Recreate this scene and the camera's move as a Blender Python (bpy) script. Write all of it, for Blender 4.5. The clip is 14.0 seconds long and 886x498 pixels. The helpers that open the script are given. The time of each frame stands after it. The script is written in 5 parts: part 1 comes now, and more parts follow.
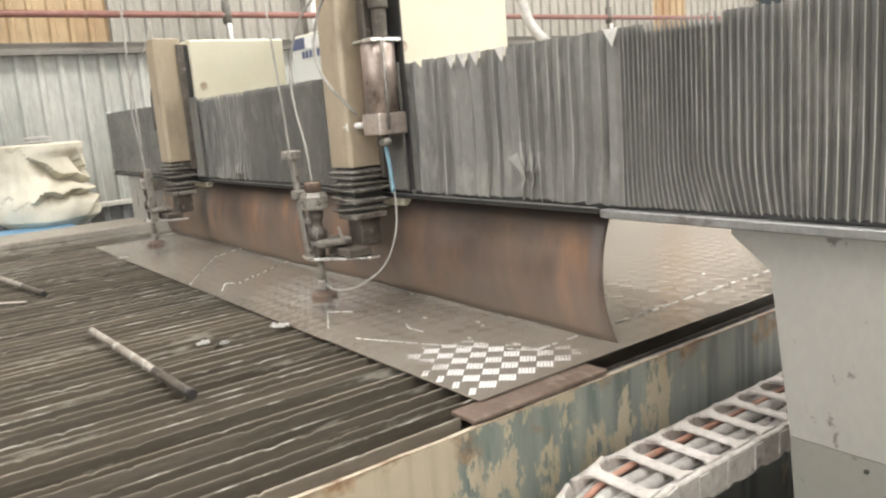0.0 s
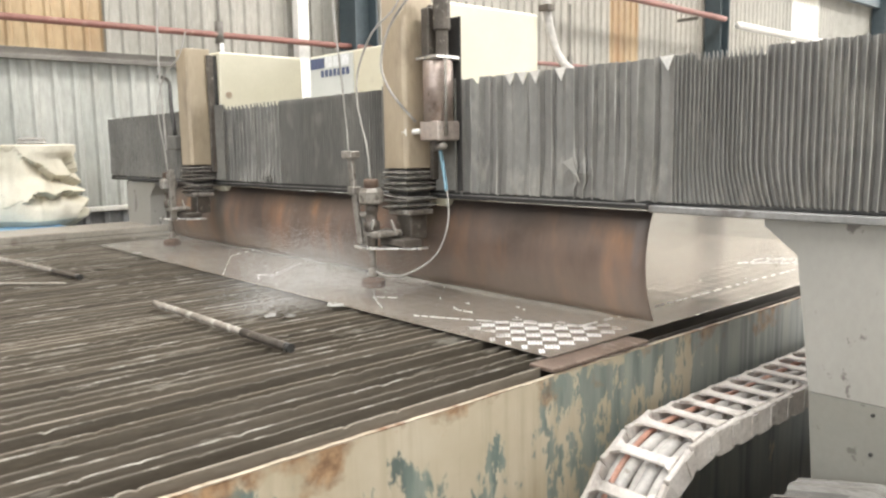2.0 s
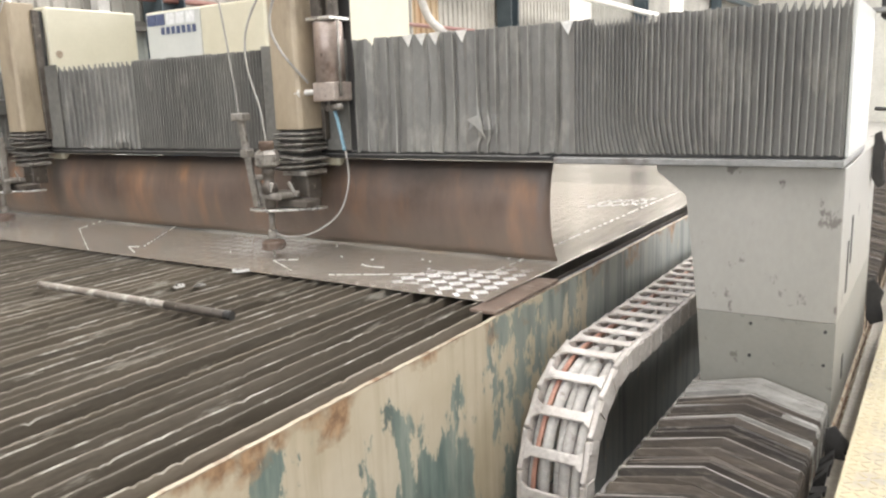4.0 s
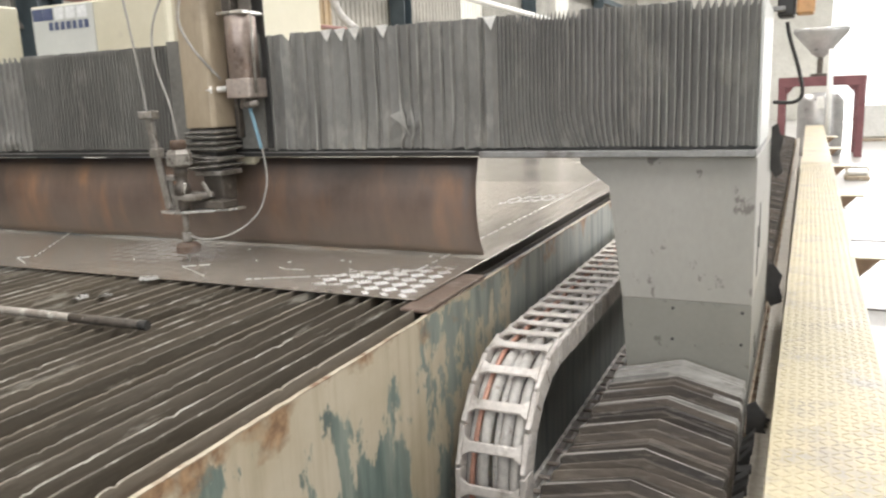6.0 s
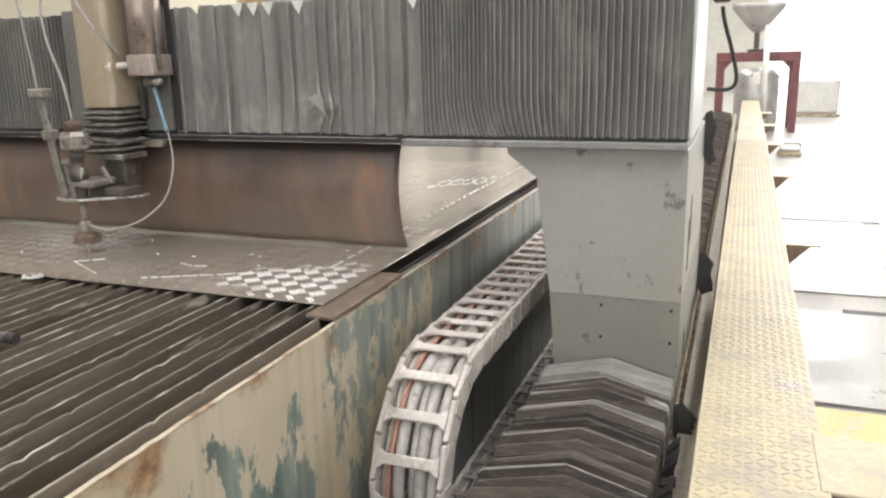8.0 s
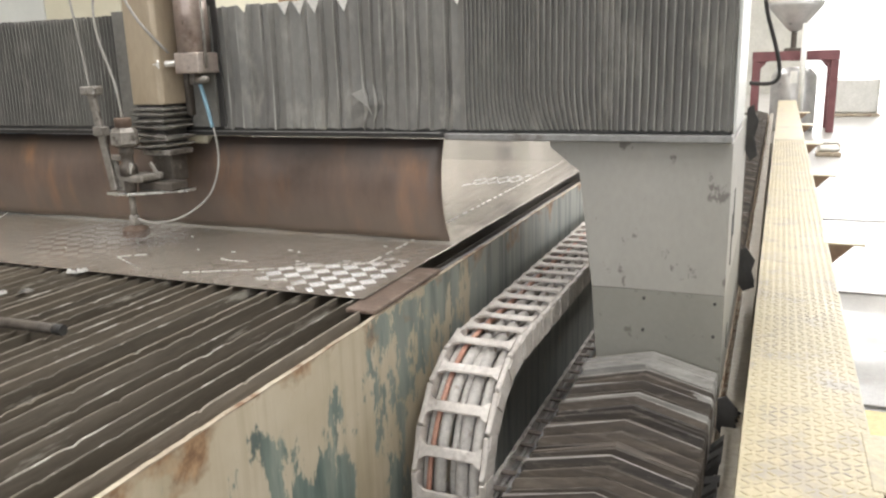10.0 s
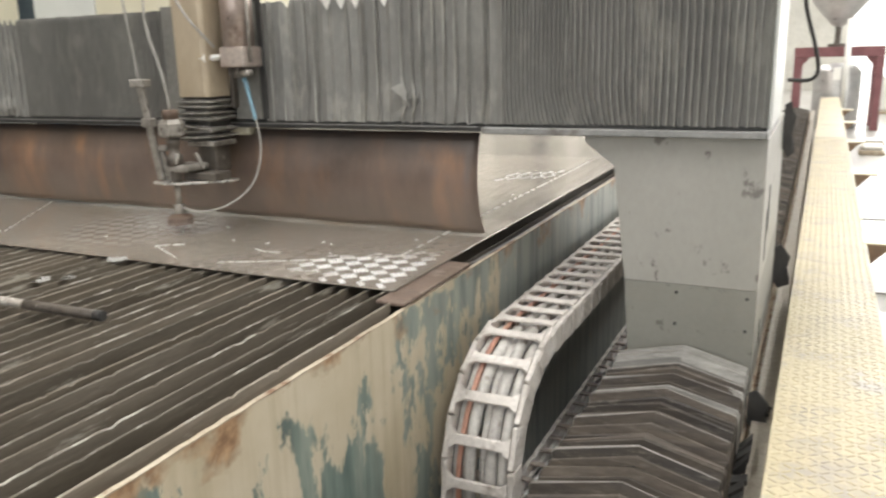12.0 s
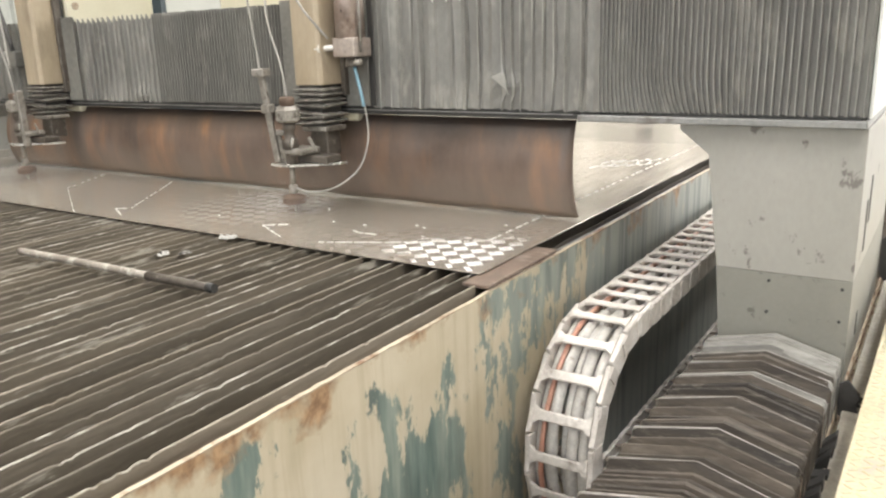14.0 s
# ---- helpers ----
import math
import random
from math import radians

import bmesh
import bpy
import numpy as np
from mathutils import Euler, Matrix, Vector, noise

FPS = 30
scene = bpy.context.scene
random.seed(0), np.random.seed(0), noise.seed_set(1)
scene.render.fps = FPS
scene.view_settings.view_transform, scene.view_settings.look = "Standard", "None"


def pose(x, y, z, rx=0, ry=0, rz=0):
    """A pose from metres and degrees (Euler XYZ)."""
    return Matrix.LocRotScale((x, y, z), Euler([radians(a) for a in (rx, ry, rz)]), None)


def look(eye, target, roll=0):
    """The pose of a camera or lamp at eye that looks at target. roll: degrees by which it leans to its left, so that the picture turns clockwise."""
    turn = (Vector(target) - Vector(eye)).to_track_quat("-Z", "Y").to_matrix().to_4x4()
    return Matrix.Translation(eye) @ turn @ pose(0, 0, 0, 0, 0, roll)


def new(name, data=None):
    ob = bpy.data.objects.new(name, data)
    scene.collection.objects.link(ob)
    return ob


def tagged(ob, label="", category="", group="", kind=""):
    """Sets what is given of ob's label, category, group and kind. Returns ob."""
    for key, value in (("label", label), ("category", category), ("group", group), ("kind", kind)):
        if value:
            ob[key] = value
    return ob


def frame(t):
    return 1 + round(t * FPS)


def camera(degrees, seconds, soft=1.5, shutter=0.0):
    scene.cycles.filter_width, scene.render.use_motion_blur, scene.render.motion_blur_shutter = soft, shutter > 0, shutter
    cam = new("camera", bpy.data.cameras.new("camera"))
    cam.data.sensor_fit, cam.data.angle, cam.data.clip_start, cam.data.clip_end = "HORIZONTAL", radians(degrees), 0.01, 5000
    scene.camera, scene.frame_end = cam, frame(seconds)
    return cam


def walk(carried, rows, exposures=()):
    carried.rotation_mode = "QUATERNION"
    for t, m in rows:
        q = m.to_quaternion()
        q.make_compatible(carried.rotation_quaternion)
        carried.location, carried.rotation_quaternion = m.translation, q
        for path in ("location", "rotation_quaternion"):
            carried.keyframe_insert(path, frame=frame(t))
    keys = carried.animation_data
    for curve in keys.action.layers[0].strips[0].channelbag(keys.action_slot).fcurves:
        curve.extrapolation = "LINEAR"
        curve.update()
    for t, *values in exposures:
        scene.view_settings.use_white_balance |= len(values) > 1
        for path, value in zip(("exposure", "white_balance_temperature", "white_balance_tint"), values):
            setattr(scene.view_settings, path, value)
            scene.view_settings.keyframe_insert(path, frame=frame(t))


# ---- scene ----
cam = camera(59.47, 14.0, soft=2.3, shutter=0.5)
PATH = [
    (0, 1.205, -0.941, 1.503, 79.64, 4.47, 53.06),
    (0.5, 1.232, -0.949, 1.499, 79.34, 3.93, 54.31),
    (1, 1.270, -1.065, 1.477, 79.78, 3.66, 53.64),
    (1.5, 1.285, -1.218, 1.452, 80.54, 1.21, 51.61),
    (2, 1.213, -1.419, 1.414, 82.48, 0.95, 48.39),
    (2.5, 1.141, -1.550, 1.420, 81.62, 0.89, 42.81),
    (2.7, 1.136, -1.575, 1.430, 79.55, 0.92, 41.00),
    (4.8, 0.937, -1.784, 1.440, 79.75, 2.81, 29.27),
    (5, 0.937, -1.778, 1.426, 79.79, 2.57, 28.62),
    (5.5, 0.928, -1.775, 1.423, 79.23, 2.03, 27.23),
    (6, 0.901, -1.744, 1.422, 78.71, 2.22, 24.63),
    (6.5, 0.896, -1.717, 1.409, 80.62, 1.47, 21.95),
    (7, 0.910, -1.644, 1.442, 80.70, 3.25, 22.49),
    (7.5, 0.914, -1.581, 1.458, 78.05, 2.35, 21.79),
    (8, 0.909, -1.561, 1.466, 76.25, 1.21, 20.65),
    (8.5, 0.899, -1.572, 1.462, 74.89, 1.34, 23.68),
    (8.7, 0.889, -1.570, 1.478, 74.07, 1.68, 23.65),
    (10.8, 0.882, -1.566, 1.431, 77.58, 1.27, 22.10),
    (11, 0.874, -1.561, 1.437, 77.02, 0.98, 21.59),
    (11.5, 0.869, -1.556, 1.442, 76.44, 1.41, 21.40),
    (12, 0.901, -1.582, 1.449, 76.15, 1.36, 25.44),
    (12.5, 0.937, -1.611, 1.466, 75.26, 1.58, 30.11),
    (13, 0.971, -1.631, 1.476, 75.15, 1.93, 33.15),
    (13.5, 0.970, -1.634, 1.480, 75.10, 2.02, 33.48),
    (14, 0.971, -1.634, 1.471, 75.15, 1.78, 33.01),
]
walk(cam, [(r[0], pose(*r[1:])) for r in PATH], exposures=[(0, 0.0, 6380, 11), (2.5, 0.09, 6250, 11), (5, -0.09, 6200, 13), (6.5, -0.32, 6250, 11), (8, -0.33, 6280, 12), (11, -0.37, 6250, 11), (12.5, -0.17, 6350, 10), (13.4, 0.11, 6380, 10), (14, 0.14, 6380, 10)])

ZP = 0.90  # top of the tread plate above the floor


def zp(v):
    return v + ZP


# ---------------------------------------------------------------- world and light
world = bpy.data.worlds.new("sky")
scene.world = world
world.use_nodes = True
wn = world.node_tree
sky = wn.nodes.new("ShaderNodeTexSky")
sky.sky_type = "NISHITA"
sky.sun_disc = False
sky.sun_elevation = radians(48)
sky.sun_rotation = radians(60)
wn.nodes["Background"].inputs["Strength"].default_value = 0.15
wn.links.new(sky.outputs[0], wn.nodes["Background"].inputs["Color"])

sun = new("sun", bpy.data.lights.new("sun", "SUN"))
sun.data.energy, sun.data.angle, sun.data.color = 2.0, radians(10), (1.0, 0.95, 0.86)
sun.matrix_world = look((20, 12, 26), (0, 0, 0))


def area(name, eye, target, sx, sy, power, color=(1, 0.97, 0.9)):
    lamp = new(name, bpy.data.lights.new(name, "AREA"))
    lamp.data.shape, lamp.data.size, lamp.data.size_y = "RECTANGLE", sx, sy
    lamp.data.energy, lamp.data.color = power, color
    lamp.matrix_world = look(eye, target)
    return lamp


# daylight through the roof lights, the side door and the end door
area("roof_light_lamp", (-2.2, -1.0, 6.4), (-2.2, -1.0, 0), 1.4, 11.0, 610)
# extra warm lamp, added to brighten the plate behind the gantry
area("roof_light_lamp", (-2.2, 7.3, 6.4), (-2.2, 7.3, 0), 1.4, 5.2, 330, (1.0, 0.9, 0.77))
area("roof_light_lamp", (3.0, -1.0, 6.4), (3.0, -1.0, 0), 1.4, 11.0, 690)
area("roof_light_lamp", (-2.2, 18.0, 6.4), (-2.2, 18.0, 0), 1.4, 16.0, 1150)
area("roof_light_lamp", (3.0, 18.0, 6.4), (3.0, 18.0, 0), 1.4, 16.0, 1150)
# added fill from behind the camera, no known source
area("south_door_lamp", (1.0, -6.85, 2.6), (0.0, 0.0, 1.2), 8.0, 4.6, 245)
area("side_door_lamp", (6.9, 8.5, 2.4), (1.0, 8.0, 0.6), 9.0, 4.4, 520)
area("end_door_lamp", (3.95, 29.6, 3.0), (0.5, 5.0, 0.8), 4.6, 5.8, 900)


# ---------------------------------------------------------------- materials
def nodes_of(name):
    m = bpy.data.materials.new(name)
    m.use_nodes = True
    nt = m.node_tree
    return m, nt, nt.nodes["Principled BSDF"]


def ramp(nt, fac, stops):
    r = nt.nodes.new("ShaderNodeValToRGB")
    e = r.color_ramp.elements
    while len(e) < len(stops):
        e.new(0.5)
    for k, (p, c) in zip(e, stops):
        k.position, k.color = p, (*c, 1) if len(c) == 3 else c
    nt.links.new(fac, r.inputs[0])
    return r.outputs[0]


def noise_tex(nt, scale, detail=5.0, rough=0.6, stretch=None, rand=False):
    co = nt.nodes.new("ShaderNodeTexCoord")
    mp = nt.nodes.new("ShaderNodeMapping")
    if stretch:
        mp.inputs["Scale"].default_value = stretch
    nt.links.new(co.outputs["Object"], mp.inputs[0])
    if rand:
        oi = nt.nodes.new("ShaderNodeObjectInfo")
        cx = nt.nodes.new("ShaderNodeCombineXYZ")
        mu = nt.nodes.new("ShaderNodeMath")
        mu.operation = "MULTIPLY"
        mu.inputs[1].default_value = 37.0
        nt.links.new(oi.outputs["Random"], mu.inputs[0])
        for k in range(3):
            nt.links.new(mu.outputs[0], cx.inputs[k])
        nt.links.new(cx.outputs[0], mp.inputs["Location"])
    n = nt.nodes.new("ShaderNodeTexNoise")
    n.inputs["Scale"].default_value = scale
    n.inputs["Detail"].default_value = detail
    n.inputs["Roughness"].default_value = rough
    nt.links.new(mp.outputs[0], n.inputs["Vector"])
    return n.outputs["Fac"]


def mixed(nt, fac, a, b, mode="MIX"):
    m = nt.nodes.new("ShaderNodeMix")
    m.data_type, m.blend_type = "RGBA", mode
    for v, k in ((fac, 0), (a, 6), (b, 7)):
        if isinstance(v, (int, float)):
            m.inputs[k].default_value = v
        elif isinstance(v, tuple):
            m.inputs[k].default_value = (*v, 1)
        else:
            nt.links.new(v, m.inputs[k])
    return m.outputs[2]


def bump(nt, bsdf, height, strength=0.3, dist=0.004):
    b = nt.nodes.new("ShaderNodeBump")
    b.inputs["Strength"].default_value = strength
    b.inputs["Distance"].default_value = dist
    nt.links.new(height, b.inputs["Height"])
    nt.links.new(b.outputs[0], bsdf.inputs["Normal"])


def surface(name, c1, c2, scale=8.0, fine=90.0, rough=(0.5, 0.7), metal=0.0, stains=None, stain_at=(0.55, 0.68), stretch=None, bumps=0.25, dist=0.003, rand=True, stain_scale=None, grain=0.8, vary=0.0):
    """A two-scale painted, rusted or dusty surface."""
    m, nt, bsdf = nodes_of(name)
    big = noise_tex(nt, scale, stretch=stretch, rand=rand)
    small = noise_tex(nt, fine, 4.0, 0.7, stretch=stretch, rand=rand)
    col = ramp(nt, big, [(0.35, c1), (0.65, c2)])
    grain_amount = grain
    grain = ramp(nt, small, [(0.3, (0.72, 0.72, 0.72)), (0.7, (1.12, 1.12, 1.12))])
    col = mixed(nt, grain_amount, col, grain, "MULTIPLY")
    if vary:
        oi = nt.nodes.new("ShaderNodeObjectInfo")
        tone = ramp(nt, oi.outputs["Random"], [(0.0, (1 - vary,) * 3), (1.0, (1 + vary,) * 3)])
        col = mixed(nt, 1.0, col, tone, "MULTIPLY")
    if stains:
        sp = noise_tex(nt, stain_scale or scale * 2.3, 8.0, 0.65, stretch=stretch, rand=rand)
        mask = ramp(nt, sp, [(stain_at[0], (0, 0, 0)), (stain_at[1], (1, 1, 1))])
        col = mixed(nt, mask, col, stains)
    nt.links.new(col, bsdf.inputs["Base Color"])
    rr = nt.nodes.new("ShaderNodeMapRange")
    rr.inputs[1].default_value, rr.inputs[2].default_value = 0.3, 0.7
    rr.inputs[3].default_value, rr.inputs[4].default_value = rough
    nt.links.new(big, rr.inputs[0])
    nt.links.new(rr.outputs[0], bsdf.inputs["Roughness"])
    bsdf.inputs["Metallic"].default_value = metal
    if bumps:
        bump(nt, bsdf, small, bumps, dist)
    return m


M_CONCRETE = surface("concrete", (0.28, 0.265, 0.24), (0.39, 0.37, 0.34), 0.9, 40, (0.25, 0.6), stains=(0.30, 0.28, 0.26), stain_at=(0.56, 0.75), rand=False)
M_STEEL_PLATE = surface("trench_plate", (0.24, 0.23, 0.215), (0.34, 0.325, 0.30), 2.0, 60, (0.18, 0.5), stains=(0.3, 0.27, 0.24))
M_YELLOW = surface("worn_yellow_paint", (0.46, 0.392, 0.245), (0.565, 0.50, 0.345), 3.0, 60, (0.3, 0.55), stains=(0.35, 0.31, 0.26), stain_at=(0.5, 0.64))
M_FLOOR_YELLOW = surface("floor_yellow", (0.62, 0.47, 0.13), (0.70, 0.56, 0.22), 4.0, 60, (0.3, 0.5), stains=(0.5, 0.45, 0.36))
M_CLAD = surface("grey_cladding", (0.28, 0.29, 0.265), (0.39, 0.39, 0.355), 1.6, 30, (0.4, 0.6), stains=(0.26, 0.25, 0.22), stain_at=(0.55, 0.8), stretch=(1, 1, 0.25))
M_CLAD_UP = surface("dusty_cladding", (0.25, 0.24, 0.21), (0.36, 0.34, 0.30), 1.3, 30, (0.5, 0.7), stains=(0.17, 0.16, 0.14), stain_at=(0.55, 0.8), stretch=(1, 1, 0.25))
M_CLAD_YEL = surface("amber_sheet", (0.29, 0.205, 0.115), (0.40, 0.30, 0.175), 1.3, 30, (0.4, 0.6), stains=(0.26, 0.16, 0.08), stain_at=(0.5, 0.7), stretch=(1, 1, 0.25))
M_CLAD_PALE = surface("pale_sheet", (0.62, 0.60, 0.54), (0.74, 0.72, 0.66), 1.3, 30, (0.4, 0.6))
M_COLUMN = surface("dark_blue_steel", (0.035, 0.05, 0.06), (0.06, 0.08, 0.09), 3, 40, (0.4, 0.6))
M_PIPE = surface("red_pipe", (0.165, 0.068, 0.054), (0.24, 0.108, 0.088), 3, 40, (0.45, 0.65), stains=(0.28, 0.19, 0.15), stain_at=(0.55, 0.75))
M_WHITE = surface("white_pipe", (0.66, 0.65, 0.6), (0.76, 0.74, 0.7), 3, 40, (0.4, 0.6))
M_TRIM = surface("dark_flashing", (0.10, 0.09, 0.08), (0.16, 0.15, 0.13), 3, 40, (0.5, 0.7))
M_SLAT = surface("wet_rusty_steel", (0.118, 0.099, 0.075), (0.185, 0.158, 0.124), 5, 70, (0.4, 0.65), 0.15, stains=(0.42, 0.39, 0.33), stain_at=(0.60, 0.66), stretch=(1, 0.22, 1.6), bumps=0.5, vary=0.25)
M_SLAT_EDGE = surface("worn_steel_edge", (0.17, 0.145, 0.112), (0.32, 0.285, 0.235), 6, 70, (0.35, 0.6), 0.25, stains=(0.60, 0.57, 0.50), stain_at=(0.55, 0.64), stretch=(1, 0.4, 1), bumps=0.4, vary=0.4)
M_WATER, _nt, _b = nodes_of("murky_water")
_b.inputs["Base Color"].default_value = (0.085, 0.068, 0.05, 1)
_b.inputs["Roughness"].default_value = 0.2
bump(_nt, _b, noise_tex(_nt, 14.0, 3.0), 0.3, 0.01)
M_ALU = surface("wet_tread_aluminium", (0.355, 0.315, 0.266), (0.435, 0.393, 0.34), 2.2, 60, (0.15, 0.28), 0.55, stains=(0.28, 0.236, 0.19), stain_at=(0.52, 0.80), rand=False, bumps=0.03, grain=0.25)
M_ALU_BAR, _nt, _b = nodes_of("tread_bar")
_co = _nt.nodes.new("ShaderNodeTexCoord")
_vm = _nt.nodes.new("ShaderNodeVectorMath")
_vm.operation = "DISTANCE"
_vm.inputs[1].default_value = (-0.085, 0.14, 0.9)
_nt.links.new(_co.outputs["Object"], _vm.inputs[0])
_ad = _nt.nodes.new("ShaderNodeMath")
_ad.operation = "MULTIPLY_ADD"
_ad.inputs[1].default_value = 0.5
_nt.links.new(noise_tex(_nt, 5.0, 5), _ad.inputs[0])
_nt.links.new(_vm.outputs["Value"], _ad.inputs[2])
# reflected daylight near the plate's corner, painted as white on the bars
_gleam = ramp(_nt, _ad.outputs[0], [(0.43, (1, 1, 1)), (0.51, (0.0, 0.0, 0.0))])
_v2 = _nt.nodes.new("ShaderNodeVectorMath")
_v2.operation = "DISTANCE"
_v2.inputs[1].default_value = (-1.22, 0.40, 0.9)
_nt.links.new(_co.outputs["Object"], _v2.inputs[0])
# a second, fainter painted gleam further along the plate
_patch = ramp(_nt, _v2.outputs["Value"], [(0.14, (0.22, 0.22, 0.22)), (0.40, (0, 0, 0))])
_gleam = mixed(_nt, 1.0, _gleam, _patch, "ADD")
_nt.links.new(mixed(_nt, _gleam, (0.395, 0.354, 0.303), (0.97, 0.965, 0.95)), _b.inputs["Base Color"])
_rr = _nt.nodes.new("ShaderNodeMapRange")
_rr.inputs[3].default_value, _rr.inputs[4].default_value = 0.22, 0.42
_nt.links.new(_gleam, _rr.inputs[0])
_nt.links.new(_rr.outputs[0], _b.inputs["Roughness"])
_b.inputs["Metallic"].default_value = 0.5
M_CUT = surface("bright_cut_edge", (0.72, 0.70, 0.66), (0.84, 0.82, 0.78), 20, 90, (0.3, 0.5), 0.3)
M_BELLOWS = surface("dusty_grey_fabric", (0.140, 0.135, 0.124), (0.225, 0.217, 0.20), 4.2, 60, (0.55, 0.8), stains=(0.33, 0.315, 0.28), stain_at=(0.53, 0.75), stretch=(1, 1, 0.45), bumps=0.3, rand=False, grain=0.5)
# paler copy of the cover fabric: light caught on fold crests, put into colour
M_CREST = surface("worn_fold_crest", (0.23, 0.222, 0.205), (0.37, 0.358, 0.33), 7, 60, (0.45, 0.65), stains=(0.2, 0.193, 0.175), stain_at=(0.56, 0.68), stretch=(1, 1, 0.6), bumps=0.2, rand=False, grain=0.5)
M_FLANGE = surface("dull_beige_flange", (0.30, 0.27, 0.225), (0.38, 0.345, 0.29), 3, 60, (0.5, 0.7), stains=(0.2, 0.17, 0.14), stain_at=(0.56, 0.72))
M_BELLOWS_DARK = surface("dark_grey_fabric", (0.125, 0.121, 0.108), (0.20, 0.193, 0.172), 3.0, 45, (0.62, 0.85), stains=(0.18, 0.17, 0.15), stain_at=(0.55, 0.8), bumps=0.35)
M_PLEAT = surface("dirty_pleat_fabric", (0.036, 0.028, 0.022), (0.086, 0.070, 0.054), 9, 80, (0.6, 0.85), stains=(0.16, 0.14, 0.115), stain_at=(0.56, 0.75), stretch=(0.5, 4, 4), bumps=0.4, vary=0.45)
M_PLEAT_EDGE = surface("worn_pleat_edge", (0.12, 0.108, 0.094), (0.27, 0.25, 0.225), 9, 80, (0.5, 0.7))
M_PILLAR = surface("grey_enamel", (0.315, 0.302, 0.27), (0.375, 0.36, 0.325), 1.5, 60, (0.38, 0.55), stains=(0.17, 0.155, 0.14), stain_at=(0.605, 0.64), stain_scale=13, stretch=(1, 1, 0.6), bumps=0.05, grain=0.2)
M_PILLAR_LOW = surface("stained_grey_enamel", (0.225, 0.216, 0.188), (0.278, 0.267, 0.233), 2.5, 60, (0.4, 0.6), stains=(0.15, 0.14, 0.12), stain_at=(0.63, 0.68), stain_scale=24, bumps=0.05, grain=0.2)
M_GANTRY_TRIM = surface("bare_grey_steel", (0.22, 0.217, 0.208), (0.31, 0.303, 0.29), 6, 70, (0.35, 0.55), 0.3, stains=(0.15, 0.13, 0.12))
M_GAITER = surface("dusty_rubber", (0.105, 0.095, 0.082), (0.21, 0.195, 0.172), 14, 80, (0.6, 0.85), stains=(0.33, 0.31, 0.275), stain_at=(0.52, 0.66), bumps=0.4)
M_BLACK = surface("black_rubber", (0.022, 0.021, 0.02), (0.05, 0.047, 0.044), 8, 70, (0.5, 0.75))
M_CREAM = surface("cream_enamel", (0.56, 0.52, 0.39), (0.64, 0.60, 0.47), 2, 50, (0.35, 0.55), stains=(0.45, 0.40, 0.32), stain_at=(0.64, 0.85), bumps=0.04, grain=0.12)
M_GREYBOX = surface("pale_grey_enamel", (0.52, 0.53, 0.5), (0.60, 0.60, 0.56), 2, 50, (0.35, 0.55), bumps=0.04, grain=0.12)
M_BLUE_MARK = surface("blue_print", (0.06, 0.08, 0.16), (0.09, 0.11, 0.2), 8, 50, (0.4, 0.6))
M_WHITE_MARK = surface("white_print", (0.74, 0.75, 0.74), (0.8, 0.8, 0.8), 8, 50, (0.4, 0.6))
M_COLHEAD = surface("beige_anodised", (0.37, 0.30, 0.21), (0.49, 0.41, 0.305), 3.0, 60, (0.4, 0.6), 0.15, stains=(0.22, 0.175, 0.13), stain_at=(0.57, 0.76), stretch=(1, 1, 0.35), bumps=0.08, grain=0.35)
M_CYL = surface("pinkish_dirty_steel", (0.38, 0.30, 0.26), (0.52, 0.45, 0.4), 6, 60, (0.25, 0.45), 0.5, stains=(0.2, 0.15, 0.13))
M_DIRTY = surface("splashed_steel", (0.20, 0.18, 0.155), (0.36, 0.335, 0.30), 16, 90, (0.4, 0.65), 0.4, stains=(0.09, 0.075, 0.06), stain_at=(0.55, 0.68), bumps=0.4)
M_DARKSTEEL = surface("dark_crusted_steel", (0.07, 0.058, 0.048), (0.14, 0.12, 0.10), 18, 90, (0.45, 0.7), 0.3, stains=(0.30, 0.27, 0.23), stain_at=(0.6, 0.7), bumps=0.4)
M_BRIGHT = surface("bright_steel", (0.60, 0.58, 0.54), (0.74, 0.72, 0.68), 12, 90, (0.2, 0.4), 0.7)
M_RUSTY = surface("rust_guard", (0.085, 0.055, 0.038), (0.15, 0.10, 0.072), 14, 90, (0.6, 0.8), stains=(0.08, 0.05, 0.035), bumps=0.5)
M_HOSE = surface("pale_hose", (0.30, 0.285, 0.26), (0.42, 0.40, 0.365), 14, 90, (0.35, 0.55))
M_BLUE_HOSE = surface("blue_hose", (0.15, 0.28, 0.36), (0.21, 0.35, 0.43), 14, 90, (0.3, 0.5))
M_CHAIN = surface("chalky_grey_plastic", (0.52, 0.475, 0.43), (0.70, 0.655, 0.61), 6, 60, (0.5, 0.7), stains=(0.24, 0.20, 0.17), stain_at=(0.55, 0.72), bumps=0.25)
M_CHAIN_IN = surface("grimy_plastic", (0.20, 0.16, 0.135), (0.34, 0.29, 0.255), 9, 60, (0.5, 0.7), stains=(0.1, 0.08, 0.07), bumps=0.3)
M_CABLE = surface("dusty_grey_cable", (0.38, 0.355, 0.33), (0.54, 0.515, 0.48), 7, 60, (0.5, 0.7), stains=(0.22, 0.185, 0.155), stain_at=(0.6, 0.72))
M_ORANGE = surface("orange_cable", (0.42, 0.20, 0.14), (0.54, 0.31, 0.23), 7, 60, (0.45, 0.6), stains=(0.36, 0.25, 0.2))
